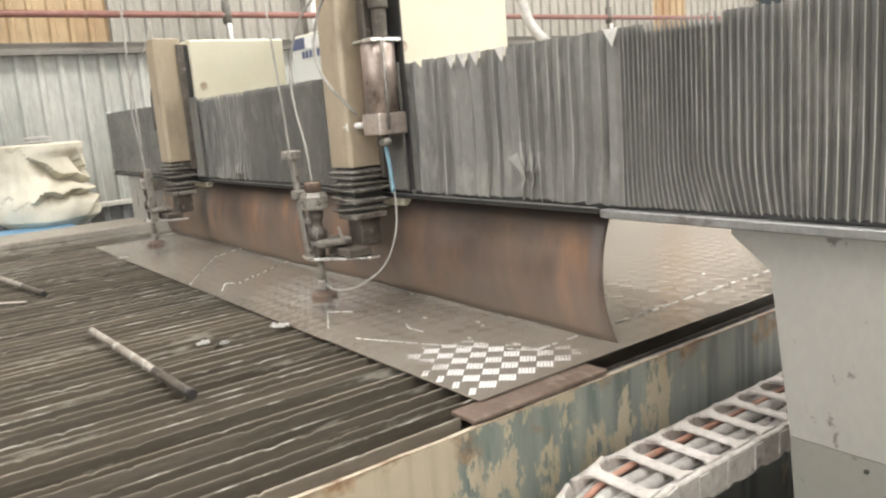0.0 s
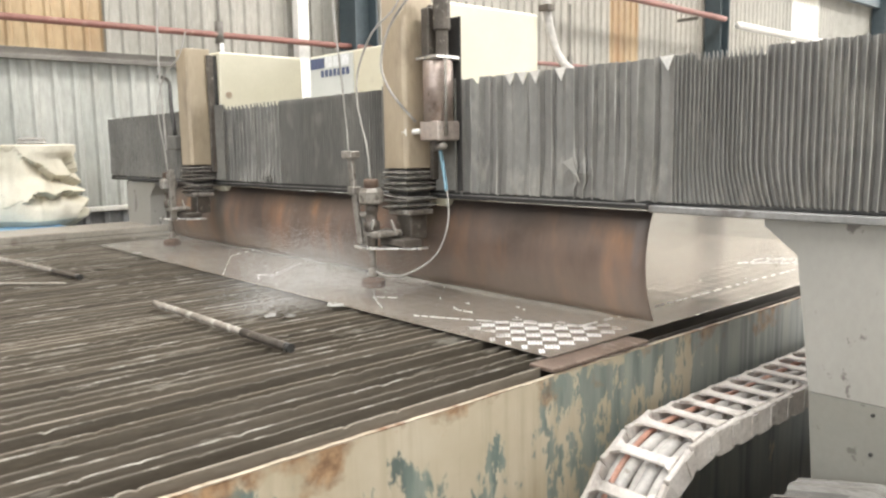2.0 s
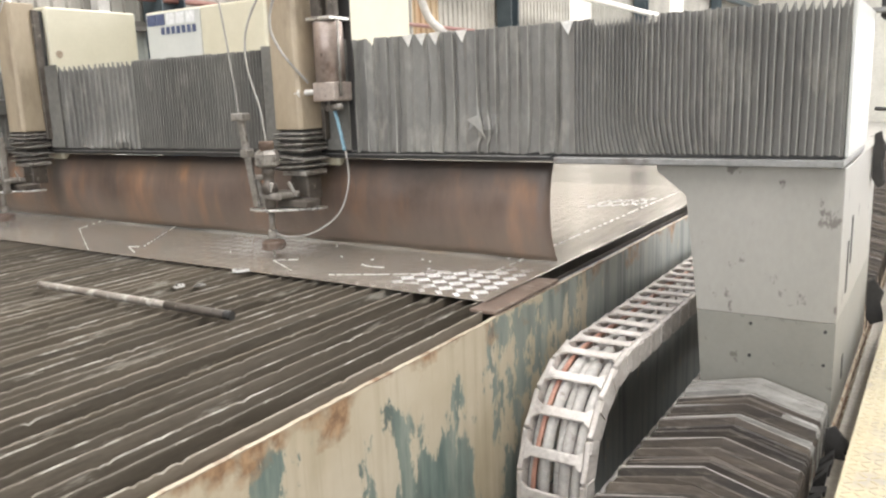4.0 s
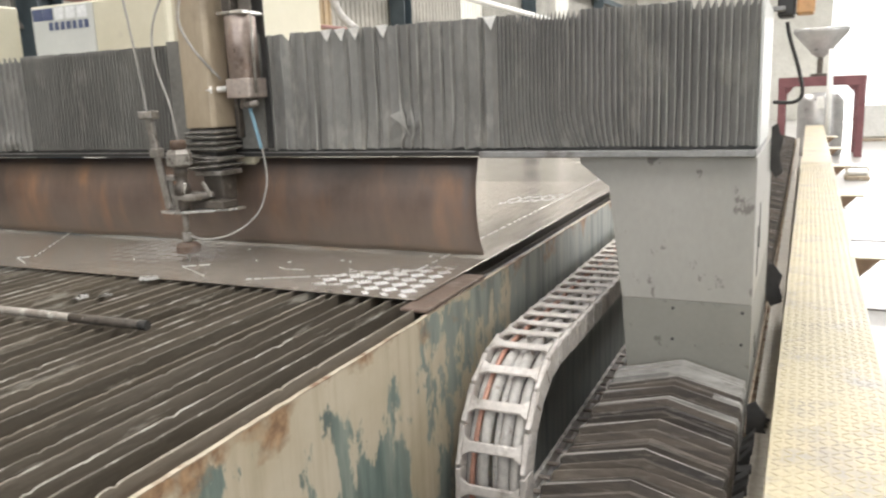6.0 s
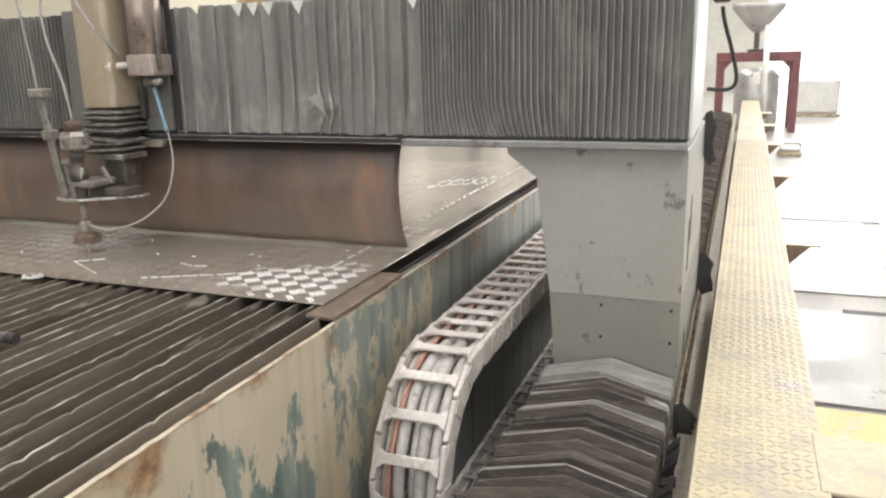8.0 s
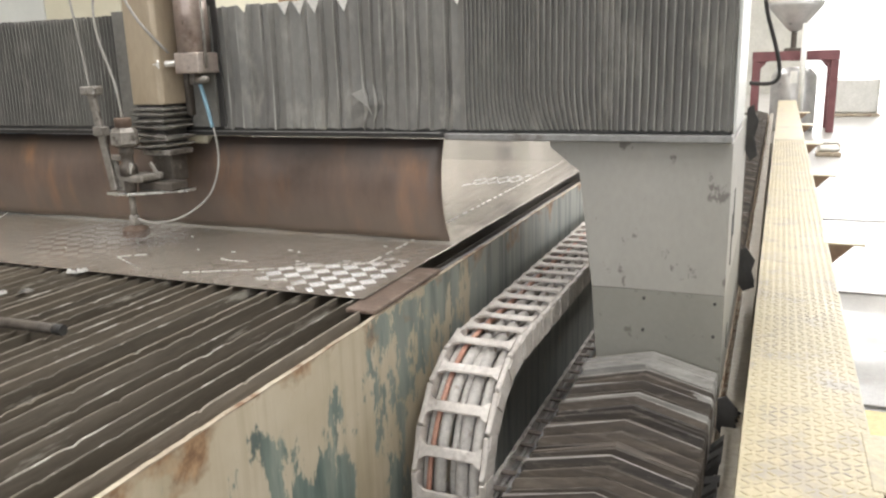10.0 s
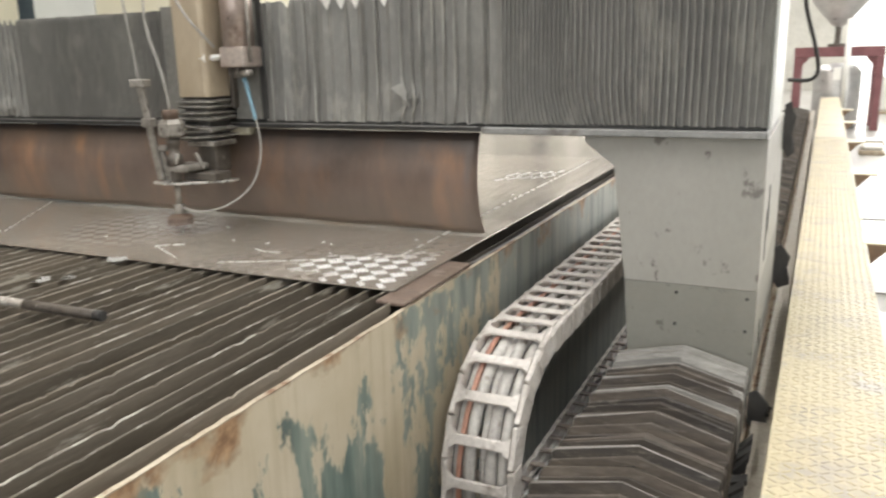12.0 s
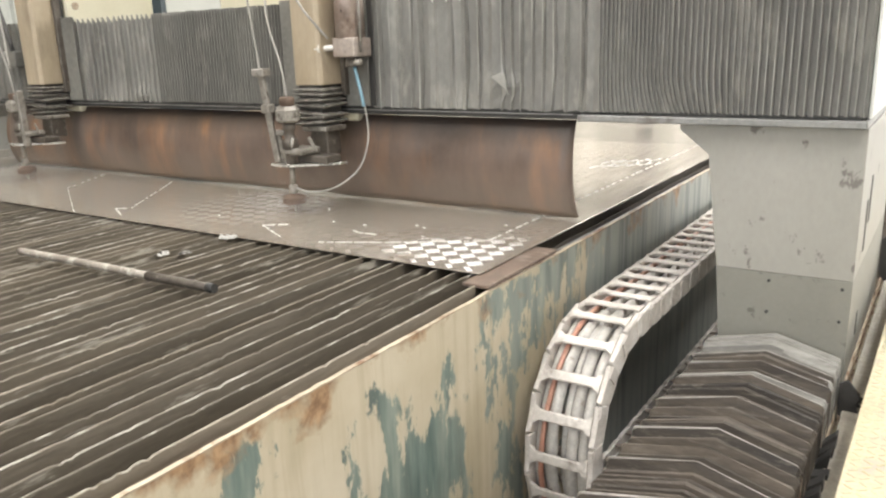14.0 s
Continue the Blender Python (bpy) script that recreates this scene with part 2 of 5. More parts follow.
M_TUBE = surface("scaled_tube", (0.22, 0.19, 0.16), (0.36, 0.325, 0.28), 9, 80, (0.45, 0.7), 0.2, stains=(0.48, 0.45, 0.40), stain_at=(0.53, 0.62), bumps=0.5)
M_FLATBAR = surface("brown_steel", (0.15, 0.105, 0.08), (0.235, 0.175, 0.14), 7, 70, (0.4, 0.6), 0.3, stains=(0.3, 0.25, 0.21), bumps=0.3)
M_CLOTH = surface("cream_canvas", (0.60, 0.555, 0.44), (0.70, 0.66, 0.55), 3, 90, (0.7, 0.9), stains=(0.52, 0.46, 0.345), stain_at=(0.56, 0.8), bumps=0.3, grain=0.35)
M_YARD = surface("pale_yard_concrete", (0.55, 0.54, 0.51), (0.66, 0.65, 0.62), 0.4, 20, (0.6, 0.8), rand=False)
M_DUSTY_PLEAT = surface("dusty_pleat_fabric", (0.20, 0.19, 0.172), (0.34, 0.325, 0.30), 9, 80, (0.6, 0.85), stains=(0.10, 0.09, 0.078), stain_at=(0.58, 0.75), stretch=(0.5, 4, 4), bumps=0.4, vary=0.25)
M_GUSSET = surface("brown_primer", (0.16, 0.10, 0.062), (0.25, 0.17, 0.11), 8, 60, (0.5, 0.7))
M_BLUE = surface("blue_plastic", (0.10, 0.26, 0.42), (0.18, 0.36, 0.52), 6, 60, (0.3, 0.5))
M_MAROON = surface("maroon_steel", (0.15, 0.055, 0.06), (0.21, 0.085, 0.09), 5, 60, (0.4, 0.6))
M_GALV = surface("galvanised_sheet", (0.42, 0.41, 0.4), (0.56, 0.55, 0.53), 5, 60, (0.25, 0.45), 0.5)
M_ORANGE_BOX = surface("orange_enamel", (0.54, 0.29, 0.12), (0.62, 0.37, 0.18), 5, 60, (0.4, 0.6))
M_SCRAP = surface("white_scrap", (0.22, 0.21, 0.19), (0.33, 0.32, 0.295), 15, 90, (0.4, 0.6))
M_DARKPLATE = surface("dark_grey_plate", (0.24, 0.24, 0.245), (0.32, 0.32, 0.325), 4, 60, (0.4, 0.6))
M_DROPS, _nt, _b = nodes_of("water_droplets")
_b.inputs["Base Color"].default_value = (0.8, 0.79, 0.77, 1)
_b.inputs["Roughness"].default_value = 0.3
_b.inputs["Alpha"].default_value = 0.42
M_RAILBASE = surface("beige_rusty_base", (0.42, 0.34, 0.25), (0.5, 0.43, 0.33), 5, 60, (0.5, 0.7), stains=(0.19, 0.105, 0.06), stain_at=(0.5, 0.62), bumps=0.3)


def tank_paint():
    """Beige coat flaked off a teal undercoat, rust along the top lip."""
    m, nt, bsdf = nodes_of("flaking_beige_paint")
    beige = ramp(nt, noise_tex(nt, 2.5), [(0.35, (0.43, 0.365, 0.255)), (0.65, (0.555, 0.49, 0.375))])
    teal = ramp(nt, noise_tex(nt, 9, 6, 0.65, stretch=(1, 2.2, 0.3)), [(0.32, (0.035, 0.070, 0.060)), (0.5, (0.115, 0.165, 0.140)), (0.68, (0.26, 0.29, 0.235))])
    co = nt.nodes.new("ShaderNodeTexCoord")
    sp = nt.nodes.new("ShaderNodeSeparateXYZ")
    nt.links.new(co.outputs["Object"], sp.inputs[0])
    # the coat has gone almost everywhere along the far part of the tank, and in patches before it
    worn = nt.nodes.new("ShaderNodeMapRange")
    worn.inputs[1].default_value, worn.inputs[2].default_value = 0.12, 0.75
    worn.inputs[3].default_value, worn.inputs[4].default_value = -0.085, 0.22
    nt.links.new(sp.outputs[1], worn.inputs[0])
    bare = worn.outputs[0]
    for cy, cz, ry, rz in ((-0.36, 0.50, 0.20, 0.24), (0.06, 0.72, 0.2, 0.13), (0.03, 0.42, 0.12, 0.26), (-0.87, 0.82, 0.09, 0.07), (-0.53, 0.78, 0.06, 0.06), (0.16, 0.84, 0.26, 0.06), (-1.25, 0.62, 0.12, 0.16), (-0.85, 0.45, 0.14, 0.14)):
        off = nt.nodes.new("ShaderNodeVectorMath")
        off.operation = "SUBTRACT"
        off.inputs[1].default_value = (0, cy, cz)
        nt.links.new(co.outputs["Object"], off.inputs[0])
        scl = nt.nodes.new("ShaderNodeVectorMath")
        scl.operation = "MULTIPLY"
        scl.inputs[1].default_value = (0, 1 / ry, 1 / rz)
        nt.links.new(off.outputs[0], scl.inputs[0])
        far_off = nt.nodes.new("ShaderNodeVectorMath")
        far_off.operation = "LENGTH"
        nt.links.new(scl.outputs[0], far_off.inputs[0])
        lift = nt.nodes.new("ShaderNodeMapRange")
        lift.inputs[1].default_value, lift.inputs[2].default_value = 0.2, 1.5
        lift.inputs[3].default_value, lift.inputs[4].default_value = 0.165, 0.0
        nt.links.new(far_off.outputs["Value"], lift.inputs[0])
        both = nt.nodes.new("ShaderNodeMath")
        nt.links.new(bare, both.inputs[0])
        nt.links.new(lift.outputs[0], both.inputs[1])
        bare = both.outputs[0]
    blob = noise_tex(nt, 3.6, 10.0, 0.66, stretch=(1, 1.5, 0.8))
    smear = noise_tex(nt, 12.0, 9.0, 0.72, stretch=(1, 1.3, 0.5))
    half = nt.nodes.new("ShaderNodeMath")
    half.operation = "MULTIPLY_ADD"
    half.inputs[1].default_value = 0.85
    nt.links.new(smear, half.inputs[0])
    part_ = nt.nodes.new("ShaderNodeMath")
    part_.operation = "MULTIPLY_ADD"
    part_.inputs[1].default_value, part_.inputs[2].default_value = 0.85, -0.35
    nt.links.new(blob, part_.inputs[0])
    nt.links.new(part_.outputs[0], half.inputs[2])
    n = half.outputs[0]
    add = nt.nodes.new("ShaderNodeMath")
    nt.links.new(n, add.inputs[0])
    nt.links.new(bare, add.inputs[1])
    mask = ramp(nt, add.outputs[0], [(0.525, (0, 0, 0)), (0.555, (1, 1, 1))])
    runs = noise_tex(nt, 6, 5, 0.6, stretch=(1, 3.5, 0.22))
    grey = ramp(nt, runs, [(0.38, (0.21, 0.225, 0.21)), (0.60, (0.43, 0.435, 0.405))])
    far = nt.nodes.new("ShaderNodeMapRange")
    far.inputs[1].default_value, far.inputs[2].default_value = -0.3, 0.9
    far.inputs[3].default_value, far.inputs[4].default_value = 0.2, 0.9
    nt.links.new(sp.outputs[1], far.inputs[0])
    teal = mixed(nt, far.outputs[0], teal, grey)
    col = mixed(nt, mask, beige, teal)
    low = ramp(nt, runs, [(0.5, (1, 1, 1)), (0.75, (0.70, 0.66, 0.58))])
    col = mixed(nt, 0.7, col, low, "MULTIPLY")
    lip = nt.nodes.new("ShaderNodeMapRange")
    lip.inputs[1].default_value, lip.inputs[2].default_value = 0.70, 0.878
    lip.inputs[3].default_value, lip.inputs[4].default_value = -0.2, 0.1
    nt.links.new(sp.outputs[2], lip.inputs[0])
    add2 = nt.nodes.new("ShaderNodeMath")
    nt.links.new(noise_tex(nt, 7, 8, 0.6), add2.inputs[0])
    nt.links.new(lip.outputs[0], add2.inputs[1])
    rust = ramp(nt, add2.outputs[0], [(0.56, (0, 0, 0)), (0.68, (1, 1, 1))])
    rcol = ramp(nt, noise_tex(nt, 30), [(0.35, (0.17, 0.095, 0.05)), (0.65, (0.42, 0.27, 0.15))])
    col = mixed(nt, rust, col, rcol)
    nt.links.new(col, bsdf.inputs["Base Color"])
    bsdf.inputs["Roughness"].default_value = 0.5
    bump(nt, bsdf, mask, 0.35, 0.002)
    return m


def skirt_rubber():
    m, nt, bsdf = nodes_of("rust_stained_rubber")
    v = noise_tex(nt, 5.0, 6, 0.6, stretch=(1, 1, 0.16))
    col = ramp(nt, v, [(0.36, (0.074, 0.057, 0.048)), (0.50, (0.128, 0.090, 0.070)), (0.60, (0.225, 0.128, 0.074)), (0.70, (0.34, 0.19, 0.105))])
    big = ramp(nt, noise_tex(nt, 2.2, 4, 0.5), [(0.38, (0.55, 0.52, 0.5)), (0.6, (1.15, 1.1, 1.05))])
    col = mixed(nt, 0.9, col, big, "MULTIPLY")
    co = nt.nodes.new("ShaderNodeTexCoord")
    sp = nt.nodes.new("ShaderNodeSeparateXYZ")
    nt.links.new(co.outputs["Object"], sp.inputs[0])
    # splash dust and mist paleness along the hem; shade under the beam painted dark
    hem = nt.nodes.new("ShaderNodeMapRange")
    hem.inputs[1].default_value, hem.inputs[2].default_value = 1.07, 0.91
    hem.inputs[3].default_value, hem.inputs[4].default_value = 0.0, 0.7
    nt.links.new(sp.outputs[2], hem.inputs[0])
    bloom = ramp(nt, noise_tex(nt, 3.3, 5, 0.65), [(0.42, (0, 0, 0)), (0.68, (0.5, 0.5, 0.5))])
    col = mixed(nt, bloom, col, (0.165, 0.13, 0.115))
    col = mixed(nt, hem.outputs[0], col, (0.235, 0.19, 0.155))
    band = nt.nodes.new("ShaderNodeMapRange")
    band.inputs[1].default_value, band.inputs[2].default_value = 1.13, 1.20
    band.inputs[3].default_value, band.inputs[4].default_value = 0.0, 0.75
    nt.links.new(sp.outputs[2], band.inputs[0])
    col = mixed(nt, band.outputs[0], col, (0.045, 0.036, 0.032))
    nt.links.new(col, bsdf.inputs["Base Color"])
    bsdf.inputs["Roughness"].default_value = 0.42
    bump(nt, bsdf, noise_tex(nt, 60, 4), 0.2, 0.002)
    return m


M_TANK = tank_paint()
M_SKIRT = skirt_rubber()


# ---------------------------------------------------------------- mesh helpers
def mesh_of(name, bm, material, smooth=False):
    me = bpy.data.meshes.new(name)
    bm.normal_update()
    bm.to_mesh(me)
    bm.free()
    for m in material if isinstance(material, (list, tuple)) else [material]:
        me.materials.append(m)
    if smooth:
        for p in me.polygons:
            p.use_smooth = True
    return me


def part(name, bm, material, parent=None, label="", smooth=False):
    ob = new(name, mesh_of(name, bm, material, smooth))
    if parent:
        ob.parent = parent
    if label:
        ob["label"] = label
    return ob


def thing(name, label, category, loc=(0, 0, 0), group="", kind=""):
    ob = new(name)
    ob.location = loc
    ob.empty_display_size = 0.1
    return tagged(ob, label, category, group, kind)


def bevelled(bm, amount):
    if amount:
        bmesh.ops.bevel(bm, geom=[e for e in bm.edges], offset=amount, segments=1, affect="EDGES", clamp_overlap=True)


def box(bm, lo, hi, bevel=0.0, m=None):
    b = bmesh.new()
    bmesh.ops.create_cube(b, size=1.0)
    c = [(a + d) / 2 for a, d in zip(lo, hi)]
    s = [abs(d - a) for a, d in zip(lo, hi)]
    for v in b.verts:
        v.co = Vector((v.co.x * s[0] + c[0], v.co.y * s[1] + c[1], v.co.z * s[2] + c[2]))
    bevelled(b, min(bevel, min(s) * 0.4))
    if m:
        b.transform(m)
    merge(bm, b)
    return bm


def merge(bm, b):
    vs = {v: bm.verts.new(v.co) for v in b.verts}
    for f in b.faces:
        nf = bm.faces.new([vs[v] for v in f.verts])
        nf.material_index, nf.smooth = f.material_index, f.smooth
    b.free()


def prism(bm, poly, axis, a, b_, bevel=0.0):
    """A closed outline of (u, v) drawn out along an axis."""
    b = bmesh.new()
    def at(u, v, w):
        return {"x": (w, u, v), "y": (u, w, v), "z": (u, v, w)}[axis]
    r0 = [b.verts.new(at(u, v, a)) for u, v in poly]
    r1 = [b.verts.new(at(u, v, b_)) for u, v in poly]
    n = len(poly)
    b.faces.new(r0)
    b.faces.new(r1[::-1])
    for i in range(n):
        b.faces.new((r0[i], r1[i], r1[(i + 1) % n], r0[(i + 1) % n]))
    bmesh.ops.recalc_face_normals(b, faces=b.faces)
    bevelled(b, bevel)
    merge(bm, b)
    return bm


def lathe(bm, rings, seg=16, centre=(0, 0), m=None):
    """Rings of (radius, z) turned round an upright axis."""
    b = bmesh.new()
    rows = []
    for r, z in rings:
        rows.append([b.verts.new((centre[0] + r * math.cos(2 * math.pi * k / seg), centre[1] + r * math.sin(2 * math.pi * k / seg), z)) for k in range(seg)])
    for p, q in zip(rows, rows[1:]):
        for k in range(seg):
            b.faces.new((p[k], p[(k + 1) % seg], q[(k + 1) % seg], q[k]))
    b.faces.new(rows[0][::-1])
    b.faces.new(rows[-1])
    bmesh.ops.recalc_face_normals(b, faces=b.faces)
    if m:
        b.transform(m)
    merge(bm, b)
    return bm


def sweep(bm, pts, r, seg=8, smooth_steps=4):
    """A round tube along a soft line through points."""
    P = [Vector(p) for p in pts]
    line = []
    for i in range(len(P) - 1):
        p0, p1, p2, p3 = P[max(i - 1, 0)], P[i], P[i + 1], P[min(i + 2, len(P) - 1)]
        for k in range(smooth_steps):
            t = k / smooth_steps
            line.append(0.5 * (2 * p1 + (p2 - p0) * t + (2 * p0 - 5 * p1 + 4 * p2 - p3) * t * t + (3 * p1 - p0 - 3 * p2 + p3) * t ** 3))
    line.append(P[-1])
    rows, up = [], None
    for i, p in enumerate(line):
        d = (line[min(i + 1, len(line) - 1)] - line[max(i - 1, 0)]).normalized()
        ref = up if up is not None else (Vector((0, 0, 1)) if abs(d.z) < 0.9 else Vector((1, 0, 0)))
        side = d.cross(ref).normalized()
        up = side.cross(d).normalized()
        rows.append([bm.verts.new(p + r * (math.cos(2 * math.pi * k / seg) * side + math.sin(2 * math.pi * k / seg) * up)) for k in range(seg)])
    for a, b in zip(rows, rows[1:]):
        for k in range(seg):
            f = bm.faces.new((a[k], a[(k + 1) % seg], b[(k + 1) % seg], b[k]))
            f.smooth = True
    bm.faces.new(rows[0][::-1])
    bm.faces.new(rows[-1])
    return bm


def rod(bm, a, b, r, seg=10):
    return sweep(bm, [a, b], r, seg, 1)


def structure(name, bm, material, label, category, smooth=False):
    return tagged(part(name, bm, material, smooth=smooth), label, category, kind="structure")


# ---------------------------------------------------------------- the hall
HX0, HX1, HY0, HY1, HZ = -5.2, 7.0, -7.0, 30.0, 6.5
floor = structure("floor", box(bmesh.new(), (HX0 - 0.3, HY0 - 0.3, -0.2), (HX1 + 0.3, HY1 + 0.3, 0)), M_CONCRETE, "pale grey worn concrete workshop floor with a damp shine", "floor")
ground = structure("ground", box(bmesh.new(), (-400, -400, -0.4), (400, 900, -0.22)), M_YARD, "pale concrete yard outside the hall", "ground")


def corrugated(bm, y0, y1, z0, z1, x, pitch=0.145, depth=0.026, sign=1, axis="y"):
    """Trapezoid-ribbed sheet with thickness, standing on a line along an axis."""
    prof, y = [], y0
    while y < y1:
        for f, d in ((0.0, 0), (0.56, 0), (0.68, 1), (0.88, 1)):
            yy = y + f * pitch
            if yy <= y1:
                prof.append((yy, d * depth * sign))
        y += pitch
    def at(u, off, z):
        return (x + off, u, z) if axis == "y" else (u, x + off, z)
    for th in (0.0, -0.006 * sign):
        lo = [bm.verts.new(at(u, o + th, z0)) for u, o in prof]
        hi = [bm.verts.new(at(u, o + th, z1)) for u, o in prof]
        for i in range(len(prof) - 1):
            bm.faces.new((lo[i], lo[i + 1], hi[i + 1], hi[i]))
    return bm


wall_low = structure("wall_west", corrugated(bmesh.new(), HY0, HY1, 0.0, 2.13, HX0), M_CLAD, "light grey-green ribbed metal cladding, streaked and dented", "wall")
structure("wall_plinth", corrugated(bmesh.new(), HY0, HY1, 0.0, 0.955, HX0 + 0.034), M_DARKPLATE, "dark grey ribbed sheet along the foot of the side wall", "wall")
structure("ledge", box(bmesh.new(), (HX0 + 0.03, HY0, 0.956), (HX0 + 0.10, HY1, 0.992), 0.004), M_CLAD_PALE, "pale sill capping the lower cladding", "trim")
# upper cladding in bays of different sheet
for k, (a, b, mt, lab) in enumerate([(HY0, 0.72, M_CLAD_YEL, "amber translucent ribbed sheet"), (0.72, 7.3, M_CLAD_UP, "dusty grey ribbed sheet"), (7.3, 7.9, M_CLAD_YEL, "amber translucent ribbed sheet"), (7.9, 12.6, M_CLAD_UP, "dusty grey ribbed sheet"), (12.6, 13.6, M_CLAD_PALE, "pale translucent ribbed sheet"), (13.6, 19.0, M_CLAD_UP, "dusty grey ribbed sheet"), (19.0, 20.2, M_CLAD_PALE, "pale translucent ribbed sheet"), (20.2, HY1, M_CLAD_UP, "dusty grey ribbed sheet")]):
    structure(f"wall_west_upper_{k + 1}", corrugated(bmesh.new(), a - 0.04, b + 0.04, 2.16, HZ, HX0 - 0.03 - 0.008 * (k % 2), 0.135, 0.024), mt, lab + " on the upper side wall", "wall")
structure("trim", prism(bmesh.new(), [(HX0 - 0.02, 2.10), (HX0 + 0.09, 2.10), (HX0 + 0.09, 2.13), (HX0 + 0.03, 2.19), (HX0 - 0.02, 2.19)], "y", HY0, HY1), M_TRIM, "dark sagging flashing along the cladding joint", "trim")
structure("wall_east", box(corrugated(bmesh.new(), 13.2, HY1, 0, HZ, HX1, sign=-1), (HX1 + 0.04, 13.2, 0), (HX1 + 0.1, HY1, HZ)), M_CLAD, "light grey ribbed metal side wall", "wall")
structure("wall_east_front", box(bmesh.new(), (HX1, HY0, 0), (HX1 + 0.1, 3.8, HZ)), M_CLAD, "light grey metal side wall", "wall")
structure("wall_east_lintel", box(bmesh.new(), (HX1, 3.8, 4.8), (HX1 + 0.1, 13.2, HZ)), M_CLAD, "light grey metal wall over the side door", "wall")
# unseen wall; its opening is made up to suit the fill lamp
bm = bmesh.new()
box(bm, (HX0 - 0.3, HY0 - 0.1, 0), (-3.1, HY0, HZ))
box(bm, (5.1, HY0 - 0.1, 0), (HX1 + 0.1, HY0, HZ))
box(bm, (-3.1, HY0 - 0.1, 5.0), (5.1, HY0, HZ))
structure("wall_south", bm, M_CLAD_UP, "unseen grey metal end wall, its wide opening added for the fill lamp", "wall")
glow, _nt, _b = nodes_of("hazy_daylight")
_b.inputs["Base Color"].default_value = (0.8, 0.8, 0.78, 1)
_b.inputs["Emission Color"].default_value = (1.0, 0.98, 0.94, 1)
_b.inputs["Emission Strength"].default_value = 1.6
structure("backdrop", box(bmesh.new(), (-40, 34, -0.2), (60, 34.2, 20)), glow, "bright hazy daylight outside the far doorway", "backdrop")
bm = bmesh.new()
box(bm, (HX0 - 0.1, HY1, 0), (1.64, HY1 + 0.12, HZ))
box(bm, (6.3, HY1, 0), (HX1 + 0.1, HY1 + 0.12, HZ))
box(bm, (1.64, HY1, 6.2), (6.3, HY1 + 0.12, HZ))
structure("wall_north", bm, M_CLAD_PALE, "pale end wall with a wide open doorway", "wall")
bm = bmesh.new()
for a, b in ((HX0 - 0.2, -2.95), (-1.45, 2.25), (3.75, HX1 + 0.2)):
    box(bm, (a, HY0 - 0.1, HZ), (b, HY1 + 0.2, HZ + 0.06))
for a, b in ((-2.95, -1.45), (2.25, 3.75)):
    box(bm, (a, HY0 - 0.1, HZ), (b, -6.6, HZ + 0.06))
    if a > 0:
        box(bm, (a, 4.6, HZ), (b, 9.9, HZ + 0.06))
    box(bm, (a, 26.1, HZ), (b, HY1 + 0.2, HZ + 0.06))
structure("ceiling", bm, M_CLAD_UP, "grey metal roof sheets with long roof lights", "ceiling")

for y in (3.08, 9.72, 16.2, 23.0):
    col = thing("steel_column", "dark blue painted steel column against the cladding", "column", (HX0 + 0.16, y, 0), "columns along the side wall", "structure")
    bm = bmesh.new()
    prism(bm, [(-0.13, -0.13), (0.13, -0.13), (0.13, -0.115), (0.008, -0.115), (0.008, 0.115), (0.13, 0.115), (0.13, 0.13), (-0.13, 0.13), (-0.13, 0.115), (-0.008, 0.115), (-0.008, -0.115), (-0.13, -0.115)], "z", 0, HZ)
    part("shaft", bm, M_COLUMN, col)
    part("base_plate", box(bmesh.new(), (-0.19, -0.19, 0), (0.19, 0.19, 0.025)), M_COLUMN, col)

# wall services
pipe = thing("sprinkler_pipe", "dull red painted pipe running along the side wall", "pipe", (HX0 + 0.2, 0, 0))
part("run", rod(bmesh.new(), (0, HY0 + 0.1, 2.37), (0, 9.5, 2.37), 0.026), M_PIPE, pipe, smooth=True)
for y in (-3.0, 1.62, 6.2):
    part("hanger", rod(rod(bmesh.new(), (0, y, 2.1), (0, y, 3.1), 0.012), (0, y, 2.3), (0, y, 2.48), 0.036), M_TRIM, pipe)
    part("drop", rod(bmesh.new(), (0.03, y, 2.12), (0.03, y, 2.3), 0.018), M_WHITE, pipe, "white drop pipe")
pipe2 = thing("high_pipe", "orange-red pipe on brackets high on the side wall", "pipe", (HX0 + 0.35, 0, 0))
part("run", rod(bmesh.new(), (0, 5.0, 3.3), (0, 9.6, 3.22), 0.04), M_PIPE, pipe2, smooth=True)
part("bracket", box(bmesh.new(), (-0.3, 5.6, 3.2), (0.04, 5.64, 3.24)), M_TRIM, pipe2)
part("bracket", box(bmesh.new(), (-0.3, 8.8, 3.14), (0.04, 8.84, 3.18)), M_TRIM, pipe2)
rail = thing("pale_service_pipe", "pale lagged pipe running along the far side wall", "pipe", (HX0 + 0.4, 0, 0))
part("run", rod(bmesh.new(), (0, 9.9, 3.15), (0, 26, 3.0), 0.055), M_WHITE, rail, smooth=True)
part("girt", box(bmesh.new(), (-0.3, 9.9, 4.05), (-0.2, 29, 4.2)), M_COLUMN, rail, "dark blue horizontal girt")
post = thing("white_post", "white painted upright post against the side wall", "post", (HX0 + 0.09, 2.48, 0))
part("shaft", box(bmesh.new(), (-0.05, -0.06, 0), (0.05, 0.06, 5.0), 0.008), M_WHITE, post)

# covers in the floor and the raised yellow walkway beside the rail
WZ, WY0, WY1 = 0.60, -3.0, 14.2


def walk_x(y):
    """Both edges of the walkway, which runs slightly askew to the rail."""
    return 0.861 + 0.0042 * y, 1.130 + 0.0065 * y


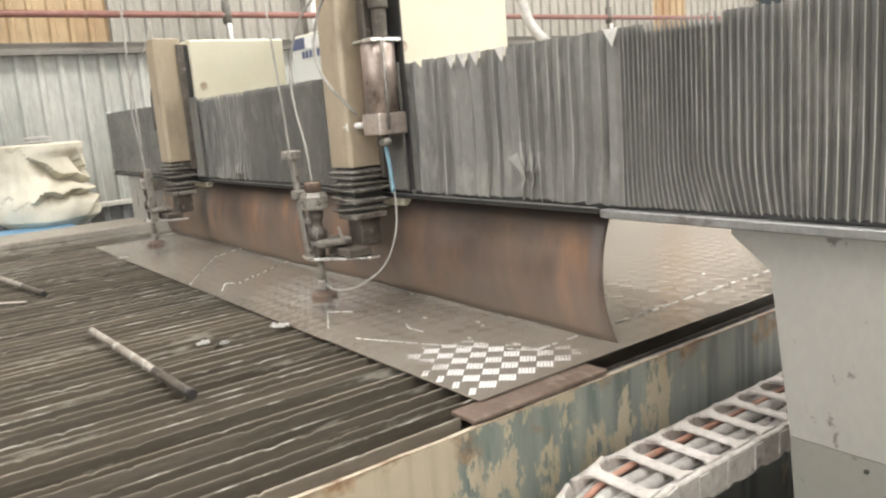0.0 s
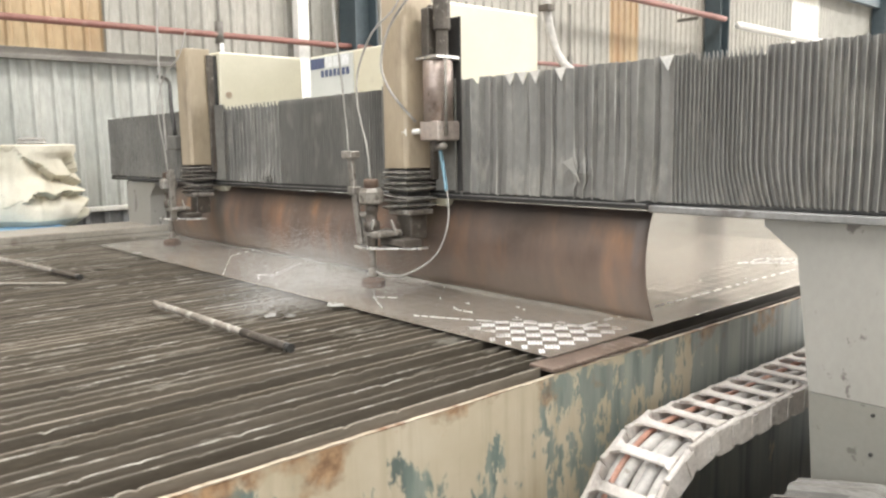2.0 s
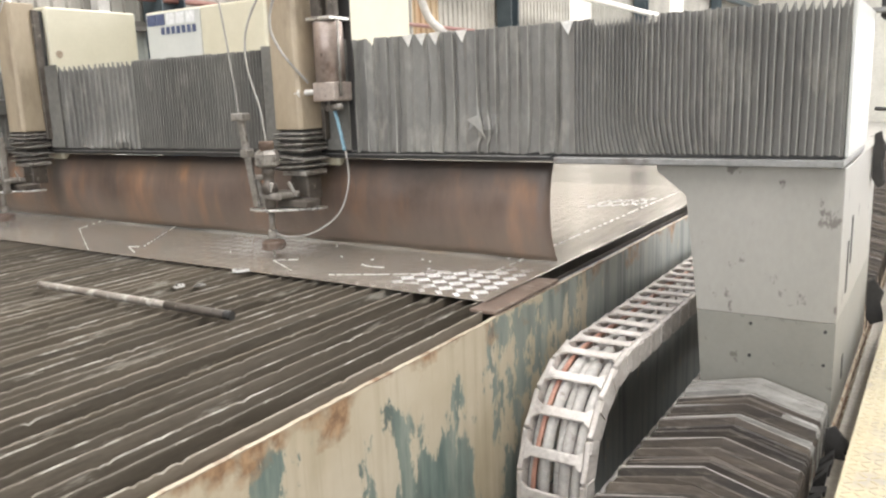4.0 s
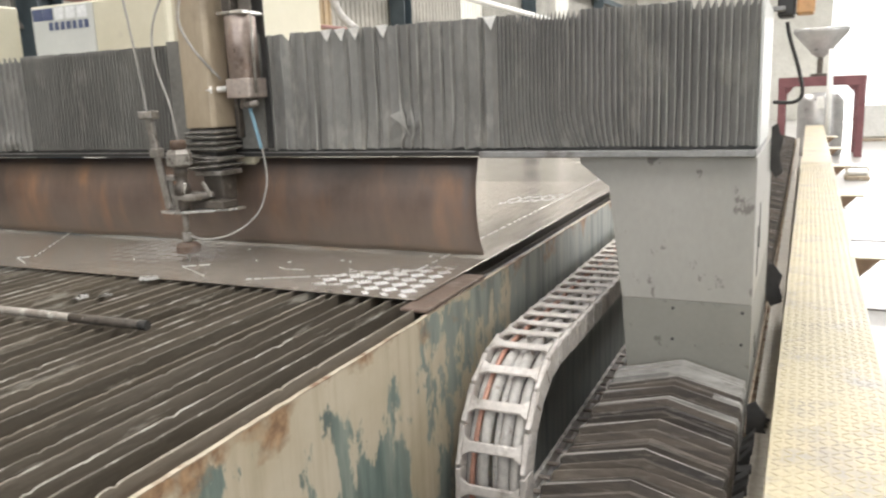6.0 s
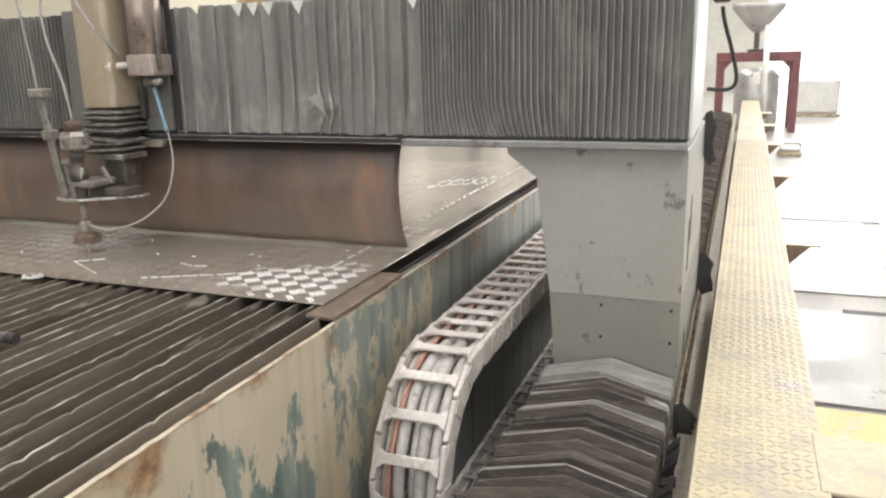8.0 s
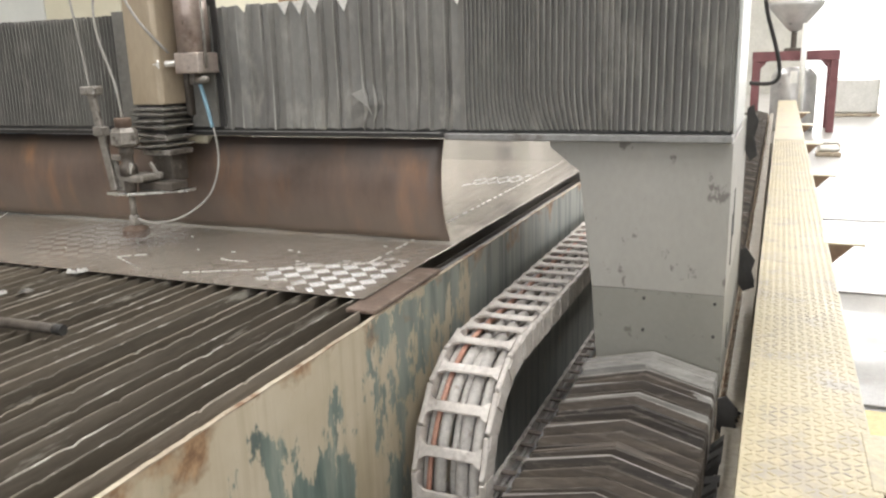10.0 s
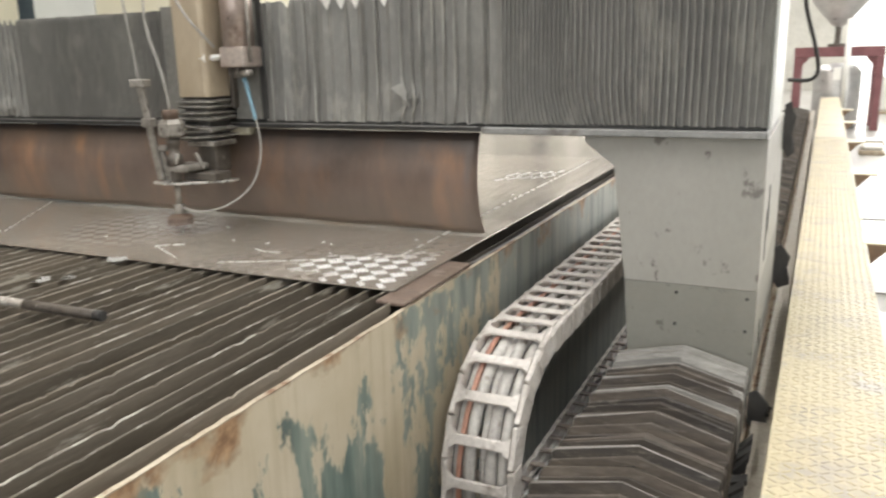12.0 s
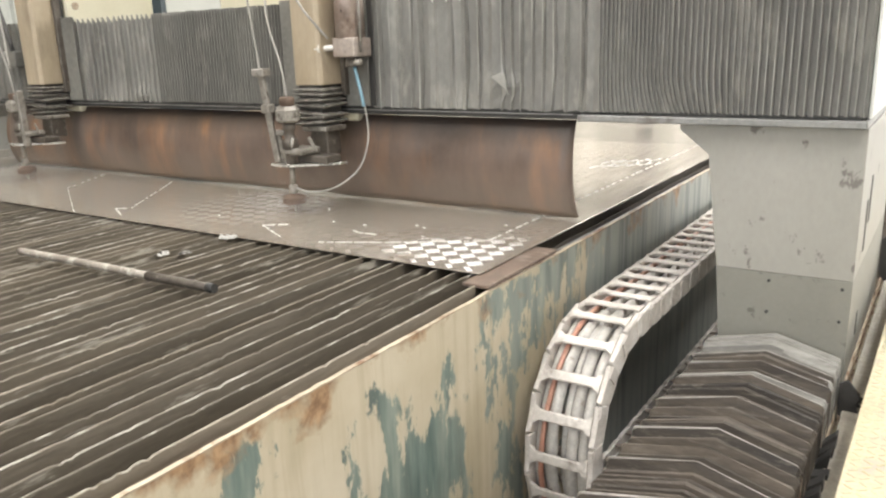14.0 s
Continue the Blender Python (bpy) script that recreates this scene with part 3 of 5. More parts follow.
duct = tagged(new("tread_walkway"), "worn yellow tread plate walkway raised on a steel box", "walkway")
bm = bmesh.new()
(xa, xb), (xc, xd) = walk_x(WY0), walk_x(WY1)
prism(bm, [(xa, WY0), (xb, WY0), (xd, WY1), (xc, WY1)], "z", WZ - 0.008, WZ, 0.002)
part("cover", bm, M_YELLOW, duct, "worn yellow tread plate")
for u, v in ((xa + 0.012, xc + 0.012), (xb - 0.02, xd - 0.02)):
    bm = bmesh.new()
    prism(bm, [(u, WY0), (u + 0.008, WY0), (v + 0.008, WY1), (v, WY1)], "z", 0.0, WZ - 0.009)
    part("side_plate", bm, M_YELLOW, duct)


def tread_strip(x0, x1, y0, y1, z, pitch, length, width, height):
    """Raised bars in alternating slants, low boxes with sloping sides."""
    verts, faces = [], []
    ny, nx = int((y1 - y0) / pitch), int((x1 - x0) / pitch)
    for j in range(ny):
        for i in range(nx):
            cx, cy = x0 + (i + 0.5) * pitch, y0 + (j + 0.5) * pitch
            a = radians(40) if (i + j) % 2 else radians(-40)
            c, s = math.cos(a), math.sin(a)
            k = len(verts)
            for zz, f in ((z, 1.0), (z + height, 0.55)):
                for u, v in ((-1, -1), (1, -1), (1, 1), (-1, 1)):
                    px, py = u * length * (0.5 if f == 1 else 0.4), v * width * 0.5 * f
                    verts.append((cx + c * px - s * py, cy + s * px + c * py, zz))
            for q in ((4, 5, 6, 7), (0, 1, 5, 4), (1, 2, 6, 5), (2, 3, 7, 6), (3, 0, 4, 7)):
                faces.append([k + n for n in q])
    return verts, faces


v, f = tread_strip(0.0, 1.0, -0.9, 7.0, WZ, 0.024, 0.021, 0.0065, 0.0016)
v = [(walk_x(y)[0] + 0.006 + x, y, z) for x, y, z in v]
keep = [q for q in f if all(v[n][0] < walk_x(v[n][1])[1] - 0.004 for n in q)]
used = sorted({n for q in keep for n in q})
index = {n: k for k, n in enumerate(used)}
v, f = [v[n] for n in used], [[index[n] for n in q] for q in keep]
me = bpy.data.meshes.new("tread")
me.from_pydata(v, [], f)
me.materials.append(M_YELLOW)
tr = new("tread", me)
tr.parent = duct
tr["kind"] = "stuff"
for y in (0.02, 2.26, 4.45, 6.55, 8.7, 10.8):
    x = walk_x(y)[1]
    br = part("bracket", box(bmesh.new(), (x - 0.018, y, WZ - 0.006), (x + 0.15, y + 0.26, WZ + 0.002), 0.002), M_YELLOW, duct, "pale bracket plate")
    part("gusset", prism(bmesh.new(), [(x - 0.011, WZ - 0.007), (x + 0.105, WZ - 0.007), (x - 0.011, WZ - 0.13)], "y", y + 0.004, y + 0.012), M_GUSSET, br, "brown triangular gusset")
for k, (x0, x1, y0, y1) in enumerate([(1.18, 1.95, 3.58, 5.86), (1.18, 2.1, 5.92, 8.9), (1.18, 2.0, 1.86, 3.17), (1.18, 2.0, -0.2, 1.18)]):
    pl = tagged(part("trench_cover", box(bmesh.new(), (x0, y0, 0.0), (x1, y1, 0.012), 0.003), M_STEEL_PLATE), "scuffed pale steel cover plate lying in the floor", "floor cover", "trench covers")
tagged(part("trench_slot", box(bmesh.new(), (1.54, 3.19, 0.0), (1.95, 3.27, 0.005)), M_BLACK), "dark open slot between two floor covers", "slot")
tagged(part("floor_marking", box(bmesh.new(), (1.18, 1.21, 0.0), (2.6, 1.82, 0.004)), M_FLOOR_YELLOW), "worn yellow safety marking painted on the floor", "floor marking")

# ---------------------------------------------------------------- water table
TX0, TX1, TY0, TY1 = -3.72, 0.065, -2.6, 8.3
tank = thing("water_table", "large water tank table with flaking beige and teal paint", "machine table")
tw = part("side_wall", box(box(bmesh.new(), (TX1 - 0.008, TY0, 0), (TX1, TY1, zp(-0.022)), 0.001), (TX1 - 0.035, TY0, zp(-0.13)), (TX1 - 0.006, TY1, zp(-0.12)), 0.002), M_TANK, tank, "beige coat flaked off a teal undercoat, rusty lip")
r = random.Random(31)
bm = bmesh.new()
rows = []
NLIP = 420
for i in range(NLIP + 1):
    y = TY0 + (TY1 - TY0) * i / NLIP
    dz, dx = r.uniform(-0.0016, 0.0008) + 0.0006 * math.sin(y * 7), r.uniform(-0.0008, 0.0008)
    rows.append([bm.verts.new(q) for q in ((TX1 + 0.0012 + dx, y, zp(-0.0225)), (TX1 + 0.0015 + dx, y, zp(-0.0195) + dz), (TX1 - 0.0092 + dx, y, zp(-0.0195) + dz), (TX1 - 0.0092 + dx, y, zp(-0.0225)))])
for p, q in zip(rows, rows[1:]):
    for k in range(4):
        bm.faces.new((p[k], p[(k + 1) % 4], q[(k + 1) % 4], q[k]))
bmesh.ops.recalc_face_normals(bm, faces=bm.faces)
part("lip", bm, M_RAILBASE, tank, "rust-edged top lip, nicked and uneven")
part("side_wall", box(box(bmesh.new(), (TX0 - 0.02, TY0, 0), (TX0, TY1, zp(0.0)), 0.003), (TX0 - 0.42, TY0, zp(0.0)), (TX0, TY1, zp(0.045)), 0.006), M_FLANGE, tank, "beige wall with a wide flange")
part("end_wall", box(bmesh.new(), (TX0, TY0 - 0.02, 0), (TX1, TY0, zp(-0.022)), 0.003), M_TANK, tank)
part("end_wall", box(bmesh.new(), (TX0, TY1, 0), (TX1, TY1 + 0.02, zp(-0.022)), 0.003), M_TANK, tank)
part("bottom", box(bmesh.new(), (TX0, TY0, 0.25), (TX1 - 0.02, TY1, 0.28)), M_DARKSTEEL, tank)
for y in (-2.2, -1.2, -0.2, 0.8, 1.8, 2.8, 3.8, 4.8, 5.8, 6.8, 7.8):
    part("cross_bearer", box(bmesh.new(), (TX0, y, zp(-0.20)), (TX1 - 0.02, y + 0.012, zp(-0.115))), M_SLAT, tank)
water = tagged(part("water", box(bmesh.new(), (TX0, TY0, zp(-0.40)), (TX1 - 0.009, TY1, zp(-0.155))), M_WATER), "murky brown water standing in the tank", "water", kind="structure")


def slat_mesh(seed, end=TY1 - 0.02):
    """One worn bearer slat, standing on edge, its top eaten by the jet."""
    rng = random.Random(seed)
    bm = bmesh.new()
    rows, low, lean, y = [], 0.0, 0.0, TY0 + 0.02
    while y < end:
        near = -2.1 < y < 0.1
        low = max(0.0, low * 0.1 + (rng.random() < 0.08) * rng.uniform(0.001, 0.0045))
        lean = lean * 0.9 + rng.uniform(-0.00006, 0.00006)
        z = zp(-0.004) - low - rng.uniform(0, 0.0010)
        wob = 0.0012 * math.sin(y * 2.1 + seed) + lean
        w = 0.0017
        rows.append([bm.verts.new((wob * f + a, y, b)) for a, b, f in ((-w, zp(-0.115), 0), (-w, z - 0.0025, 1), (-w * 0.8, z, 1), (w * 0.8, z, 1), (w, z - 0.0025, 1), (w, zp(-0.115), 0))])
        y += rng.uniform(0.007, 0.016) if near else 0.12
    for a, b in zip(rows, rows[1:]):
        for k in range(5):
            f = bm.faces.new((a[k], a[k + 1], b[k + 1], b[k]))
            f.material_index = 1 if k in (1, 2, 3) else 0
    bm.faces.new(rows[0])
    bm.faces.new(rows[-1][::-1])
    bmesh.ops.recalc_face_normals(bm, faces=bm.faces)
    return mesh_of("slat", bm, [M_SLAT, M_SLAT_EDGE])


slat_kinds = [slat_mesh(s) for s in range(7)]
rng = random.Random(5)
xs = 0.024
k = 0
while xs > TX0 + 0.03:
    s = new("slat", slat_kinds[(k * 3 + rng.randrange(2)) % 7] if k else slat_mesh(9, -0.075))
    s.location = (xs + rng.uniform(-0.004, 0.004), 0, rng.uniform(-0.004, 0.0))
    s.rotation_euler = (0, rng.uniform(-0.03, 0.03) * 0.3, 0)
    s.parent = tank
    xs -= 0.0515
    k += 1
# dark gutter between the plate's edge and the tank wall
part("gutter", box(bmesh.new(), (0.006, 0.34, zp(-0.052)), (0.054, 4.7, zp(-0.046)), 0.001), M_BLACK, tank, "black gutter plate")
for gx, gz in ((0.009, -0.030), (0.047, -0.028)):
    part("gutter_rim", box(bmesh.new(), (gx, 0.34, zp(-0.0455)), (gx + 0.0025, 4.7, zp(gz)), 0.0005), M_DARKSTEEL, tank)
part("loose_wire", sweep(bmesh.new(), [(0.016, 0.36, zp(-0.040)), (0.034, 0.9, zp(-0.034)), (0.022, 1.6, zp(-0.040)), (0.040, 2.4, zp(-0.036)), (0.020, 3.4, zp(-0.040))], 0.003, 6), M_GANTRY_TRIM, tank, "thin pale wire", True)
# flat bar at the tank corner
tagged(part("flat_bar", box(bmesh.new(), (-0.012, -0.066, zp(-0.016)), (0.064, 0.325, zp(-0.006)), 0.002), M_FLATBAR), "brown flat steel bar laid on the tank lip beside the plate", "steel bar")

# ---------------------------------------------------------------- tread plate being cut
PX0, PX1, PY0, PY1 = -3.32, 0.0, 0.0, 4.6
plate = tagged(new("tread_plate"), "dull aluminium tread plate lying on the slats, partly cut", "metal sheet")
part("sheet", box(bmesh.new(), (PX0, PY0, zp(-0.004)), (PX1, PY1, zp(0.0)), 0.0008), M_ALU, plate)


def quintets(x0, y0, y1, pitch=0.058, turns=(0, 1)):
    """Groups of five low bars set at 45 degrees, the turned groups between them lower and without the painted gleam."""
    verts, faces, slots = [], [], []
    for j in range(int(y0 / pitch), int(y1 / pitch) + 1):
        for i in range(int(-x0 / pitch) + 1):
            for turn in turns:
                cx, cy = -(i + 0.5 * turn) * pitch, (j + 0.26 + 0.5 * turn) * pitch
                ang = radians(45 if turn else -45)
                ca, sa = math.cos(ang), math.sin(ang)
                for b in range(5):
                    off, L, W = (b - 2) * pitch * 0.135, pitch * 0.335, pitch * 0.056
                    quad = []
                    for zz, fl, fw in ((zp(0.0), 1, 1), (zp(0.00015 if turn else 0.0005), 0.93, 0.75)):
                        for u, w in ((-1, -1), (1, -1), (1, 1), (-1, 1)):
                            a, c = u * L * fl, off + w * W * fw
                            quad.append((cx + ca * a - sa * c, cy + sa * a + ca * c, zz))
                    if max(q[0] for q in quad) > -0.001 or min(q[1] for q in quad) < y0 + 0.001:
                        continue
                    k = len(verts)
                    verts += quad
                    for q in ((4, 5, 6, 7), (0, 1, 5, 4), (1, 2, 6, 5), (2, 3, 7, 6), (3, 0, 4, 7)):
                        faces.append([k + n for n in q])
                        slots.append(turn)
    return verts, faces, slots


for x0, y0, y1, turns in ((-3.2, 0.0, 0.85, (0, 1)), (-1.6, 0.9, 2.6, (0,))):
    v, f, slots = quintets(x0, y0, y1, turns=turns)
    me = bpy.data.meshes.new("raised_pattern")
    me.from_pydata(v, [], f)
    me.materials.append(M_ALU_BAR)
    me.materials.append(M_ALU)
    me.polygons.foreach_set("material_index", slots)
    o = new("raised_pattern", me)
    o.parent = plate
    o["kind"] = "stuff"


def cut_line(pts, w=0.0035, gap=0.0, seed=0):
    """Bright slivers along a line of cuts."""
    r = random.Random(seed)
    bm = bmesh.new()
    for a, b in zip(pts, pts[1:]):
        a, b = Vector((*a, 0)), Vector((*b, 0))
        d, L, s = (b - a).normalized(), (b - a).length, 0.0
        n = Vector((-d.y, d.x, 0))
        while s < L:
            l = min(r.uniform(0.012, 0.05), L - s)
            p, q = a + d * s, a + d * (s + l)
            ww = w * r.uniform(0.5, 1.3)
            z0, z1 = zp(0.0004), zp(0.0024)
            c = [p - n * ww, q - n * ww * 0.8, q + n * ww * 0.8, p + n * ww]
            lo = [bm.verts.new((v.x, v.y, z0)) for v in c]
            hi = [bm.verts.new((v.x, v.y, z1)) for v in c]
            bm.faces.new(hi)
            for i in range(4):
                bm.faces.new((lo[i], lo[(i + 1) % 4], hi[(i + 1) % 4], hi[i]))
            s += l + (r.uniform(0.3, 1.6) * gap if gap else 0.0)
    return bm


tagged(part("cut_kerf", cut_line([(-0.60, 0.06), (-0.40, 0.155), (-0.145, 0.30)], 0.0010, 0.006, 1), M_CUT, plate, "bright jet-cut line"), kind="stuff")
tagged(part("cut_kerf", cut_line([(-0.145, 0.30), (-0.15, 0.80), (-0.164, 2.45), (-0.18, 4.2)], 0.0036, 0.03, 2), M_CUT, plate, "dotted bright cut line"), kind="stuff")
tagged(part("cut_kerf", cut_line([(-1.55, 0.045), (-1.67, 0.106), (-1.62, 0.14), (-1.97, 0.60)], 0.0016, 0.02, 3), M_CUT, plate, "bright jet-cut line"), kind="stuff")
tagged(part("cut_kerf", cut_line([(-0.76, 0.06), (-0.93, 0.15), (-0.86, 0.2)], 0.0014, 0.012, 4), M_CUT, plate, "bright jet-cut line"), kind="stuff")
tagged(part("scratch", cut_line([(-0.60, 0.225), (-0.56, 0.21), (-0.50, 0.215)], 0.0012, 0.004, 5), M_CUT, plate, "pale scratch"), kind="stuff")
tagged(part("cut_kerf", cut_line([(-1.78, 0.004), (-2.3, 0.3), (-2.5, 0.62)], 0.0014, 0.03, 6), M_CUT, plate, "dotted bright cut line"), kind="stuff")
for i, (x, y) in enumerate([(-0.42, 0.36), (-0.36, 0.26), (-0.46, 0.37), (-0.75, 0.3), (-0.2, 0.5), (-0.62, 0.30), (-1.2, 0.2), (-0.3, 1.2), (-0.2, 1.35), (-0.9, 0.45)]):
    part("chip", cut_line([(x, y), (x + 0.010, y + 0.005 * (i % 3 - 1))], 0.0012, 0, 20 + i), M_CUT, plate)
# chalk writing, not legible
for i in range(5):
    for s in (0, 1):
        x, y = -0.40 + 0.045 * i, 1.68 + 0.035 * i + 0.14 * s
        part("chalk_mark", cut_line([(x, y), (x + 0.03, y + 0.09), (x + 0.01, y + 0.1)], 0.0032, 0.012, 40 + i), M_WHITE_MARK, plate, "white chalk stroke")

# tubes and scraps on the slats
def tube_thing(a, b, r):
    t = thing("steel_tube", "scaled steel tube with a black end lying across the slats", "tube", group="loose tubes")
    va, vb = Vector(a), Vector(b)
    d = (vb - va)
    part("shaft", sweep(bmesh.new(), [va, va + d * 0.3 + Vector((0, 0, 0.001)), va + d * 0.72], r, 10, 3), M_TUBE, t, smooth=True)
    part("sleeve", sweep(bmesh.new(), [va + d * 0.70, vb], r * 1.1, 10, 3), M_DARKSTEEL, t, "black crusted end", True)
    part("ring", rod(bmesh.new(), va + d * 0.975, vb + d * 0.004, r * 1.14), M_BLACK, t)
    return t
tube_thing((-1.31, -0.462, zp(0.014)), (-0.503, -0.43, zp(0.008)), 0.0108)
tube_thing((-2.95, -0.575, zp(0.017)), (-2.12, -0.455, zp(0.009)), 0.0108)
tagged(part("steel_strip", box(bmesh.new(), (-0.235, -0.011, zp(-0.003)), (0.235, 0.011, zp(0.002)), 0.001, Matrix.Translation((-2.235, -0.695, 0)) @ Matrix.Rotation(radians(45), 4, "Z")), M_TUBE), "pale scaled flat steel strip lying across the slats", "steel strip")


def scrap(x, y, z, s, seed):
    """A torn flake with a fringe of thin curled strips."""
    r = random.Random(seed)
    bm = bmesh.new()
    turn = r.uniform(0, 3)
    for k in range(7):
        a = turn + r.uniform(-0.35, 0.35)
        l, w = s * r.uniform(0.5, 1.1), s * r.uniform(0.06, 0.16)
        d, n = Vector((math.cos(a), math.sin(a), 0)), Vector((-math.sin(a), math.cos(a), 0))
        p0 = Vector((x, y, z)) + n * s * 0.14 * (k - 3) - d * l * 0.4
        lift = r.uniform(0.0, 0.010)
        rows = []
        for q in range(5):
            u = q / 4
            c = p0 + d * l * u + Vector((0, 0, lift * math.sin(math.pi * u)))
            ww = w * (1 - 0.6 * u)
            rows.append([bm.verts.new(c + n * e * ww + Vector((0, 0, h))) for e, h in ((-1, 0), (1, 0), (1, 0.0015), (-1, 0.0015))])
        for a_, b_ in zip(rows, rows[1:]):
            for m in range(4):
                bm.faces.new((a_[m], a_[(m + 1) % 4], b_[(m + 1) % 4], b_[m]))
        bm.faces.new(rows[0])
        bm.faces.new(rows[-1][::-1])
    bmesh.ops.recalc_face_normals(bm, faces=bm.faces)
    return bm
for i, (x, y, h, s) in enumerate([(-0.902, -0.024, 0.001, 0.05), (-2.75, 0.0, 0.001, 0.05), (-0.929, -0.251, -0.003, 0.038), (-0.880, -0.216, -0.003, 0.03)]):
    where = "at the plate edge" if i < 2 else "on the slats"
    tagged(part("metal_scrap", scrap(x, y, zp(h), s, i), M_SCRAP), "small torn flake of pale shredded scrap " + where, "scrap", "scraps")

# ---------------------------------------------------------------- gantry
gantry = thing("gantry", "grey steel portal gantry with pleated dust covers bridging the table", "machine gantry")
FB = 0.405  # front of the pleated covers
part("beam", box(bmesh.new(), (-4.25, 0.47, zp(0.36)), (0.775, 0.92, zp(0.64)), 0.01), M_PILLAR, gantry)
part("bottom_flange", box(bmesh.new(), (0.0, 0.388, zp(0.326)), (0.79, 0.95, zp(0.346)), 0.003), M_GANTRY_TRIM, gantry, "bare steel flange under the covers")
part("bottom_flange", box(bmesh.new(), (-4.3, 0.408, zp(0.330)), (-0.001, 0.95, zp(0.346)), 0.003), M_BLACK, gantry, "dark rubber-edged flange")
part("seam_strip", box(bmesh.new(), (-4.2, 0.4035, zp(0.3435)), (-0.02, 0.4075, zp(0.347)), 0.0005), M_GANTRY_TRIM, gantry, "thin bare steel strip")
# black strip drawn in for the shadow between hem and flange
part("flange_lip", box(bmesh.new(), (-4.3, 0.412, zp(0.3465)), (0.785, 0.44, zp(0.3575)), 0.002), M_BLACK, gantry, "black strip painting the shadow gap under the covers' hem")


def pleats(x0, x1, plan, z0, z1, depth, seed, notches=(), toothed=(), tear=None):
    """A pleated curtain: narrow crests and flat panels, slack at the hem, torn in places."""
    r = random.Random(seed)
    line, x = [], x0
    while x < x1 - 0.004:
        p = next((b for a, b in plan if x < a), plan[-1][1])
        p *= r.uniform(0.72, 1.3) if p > 0.03 else r.uniform(0.9, 1.1)
        p = min(p, x1 - x)
        loose = 1.0 if p > 0.028 else 0.22
        dy = min(depth, p * (0.36 if p > 0.028 else 0.78))
        hang = r.uniform(-1, 1) * loose
        e = min(0.0012, 0.06 * p)
        line.append((x - e, 0.0, loose, 5, hang, p))
        line.append((x + e, 0.0, loose, 0, hang, p))
        line.append((x + 0.17 * p, dy, loose, 1, hang, p))
        line.append((x + 0.86 * p, dy * 0.62, loose, 2, hang, p))
        x += p
    line.append((x1, 0.0, 0.2, 0, 0.0, 0.02))
    for nx, nd in notches:
        line = [c for c in line if abs(c[0] - nx) > 0.019]
        line += [(nx - 0.017, 0.002, 0.3, 3, 0.0, 0.03), (nx, 0.010, 0.3, 4, 0.0, nd), (nx + 0.017, 0.002, 0.3, 3, 0.0, 0.03)]
    line.sort()
    bm = bmesh.new()
    cols, levels = [], 17
    for x, dy, loose, kind, hang, p in line:
        top = r.uniform(-0.004, 0.002)
        if kind == 1 and any(a < x < b for a, b in toothed):
            top = -0.028
        if kind == 4:
            top = -p
        hemz = r.uniform(-0.005, 0.003) * (0.4 + loose)
        ph = r.uniform(0, 6.28)
        col = []
        for k in range(levels):
            t = k / (levels - 1)
            hem = max(0.0, 0.3 - t) / 0.3
            wx = x + 0.006 * hang * hem ** 2 + 0.0012 * loose * math.sin(ph + 5 * t) + 0.03 * hem ** 1.6 * max(0, 1 - abs(x - 0.26) / 0.24)
            wy = FB + dy * (1 - 0.35 * hem * loose) + 0.0012 * loose * math.sin(ph * 2 + 9 * t) - 0.006 * hem * (0.5 + 0.5 * math.sin(x * 11 + seed))
            z = z0 + t * (z1 - z0) + (top if k == levels - 1 else 0) + (hemz if k == 0 else 0)
            if tear:
                d = math.hypot((x - tear[0]) / 0.075, (z - tear[1]) / 0.06)
                if d < 1:
                    crumple = 0.5 + 0.5 * math.sin(x * 160 + z * 95)
                    wy -= 0.022 * (1 - d) ** 0.7 * (0.35 + 0.65 * crumple)
                    wx += 0.03 * (1 - d) * (1 if kind == 0 else 0.5)
            col.append(bm.verts.new((wx, wy, z)))
        cols.append(col)
    for n, (a, b) in enumerate(zip(cols, cols[1:])):
        for k in range(levels - 1):
            # only the narrow crest strips get the second, paler lit colour
            bm.faces.new((a[k], b[k], b[k + 1], a[k + 1])).material_index = int(line[n + 1][3] == 0 and line[n][3] == 5)
    g = bmesh.ops.extrude_face_region(bm, geom=bm.faces[:])
    for v in g["geom"]:
        if isinstance(v, bmesh.types.BMVert):
            v.co.y += 0.003
    return bm


part("pleated_cover", pleats(-0.80, 0.787, [(0.03, 0.043), (0.27, 0.012), (0.5, 0.0165), (9, 0.0205)], zp(0.356), zp(0.742), 0.026, 1,
     notches=[(-0.69, 0.03), (-0.531, 0.03), (-0.477, 0.03), (-0.424, 0.03), (-0.322, 0.03), (0.041, 0.035)], toothed=[(0.6, 0.787), (0.12, 0.3)], tear=(-0.262, zp(0.43))), [M_BELLOWS, M_CREST], gantry, "dusty grey pleated fabric cover with a tear")
part("pleated_cover", pleats(-2.62, -1.17, [(-2.0, 0.036), (9, 0.017)], zp(0.360), zp(0.735), 0.016, 2, toothed=[(-2.62, -2.0)], tear=(-2.12, zp(0.38))), [M_BELLOWS, M_CREST], gantry, "dusty grey pleated fabric cover")
part("pleated_cover", pleats(-4.28, -2.98, [(9, 0.05)], zp(0.360), zp(0.735), 0.012, 3), [M_BELLOWS_DARK, M_BELLOWS], gantry, "dark grey pleated fabric cover")
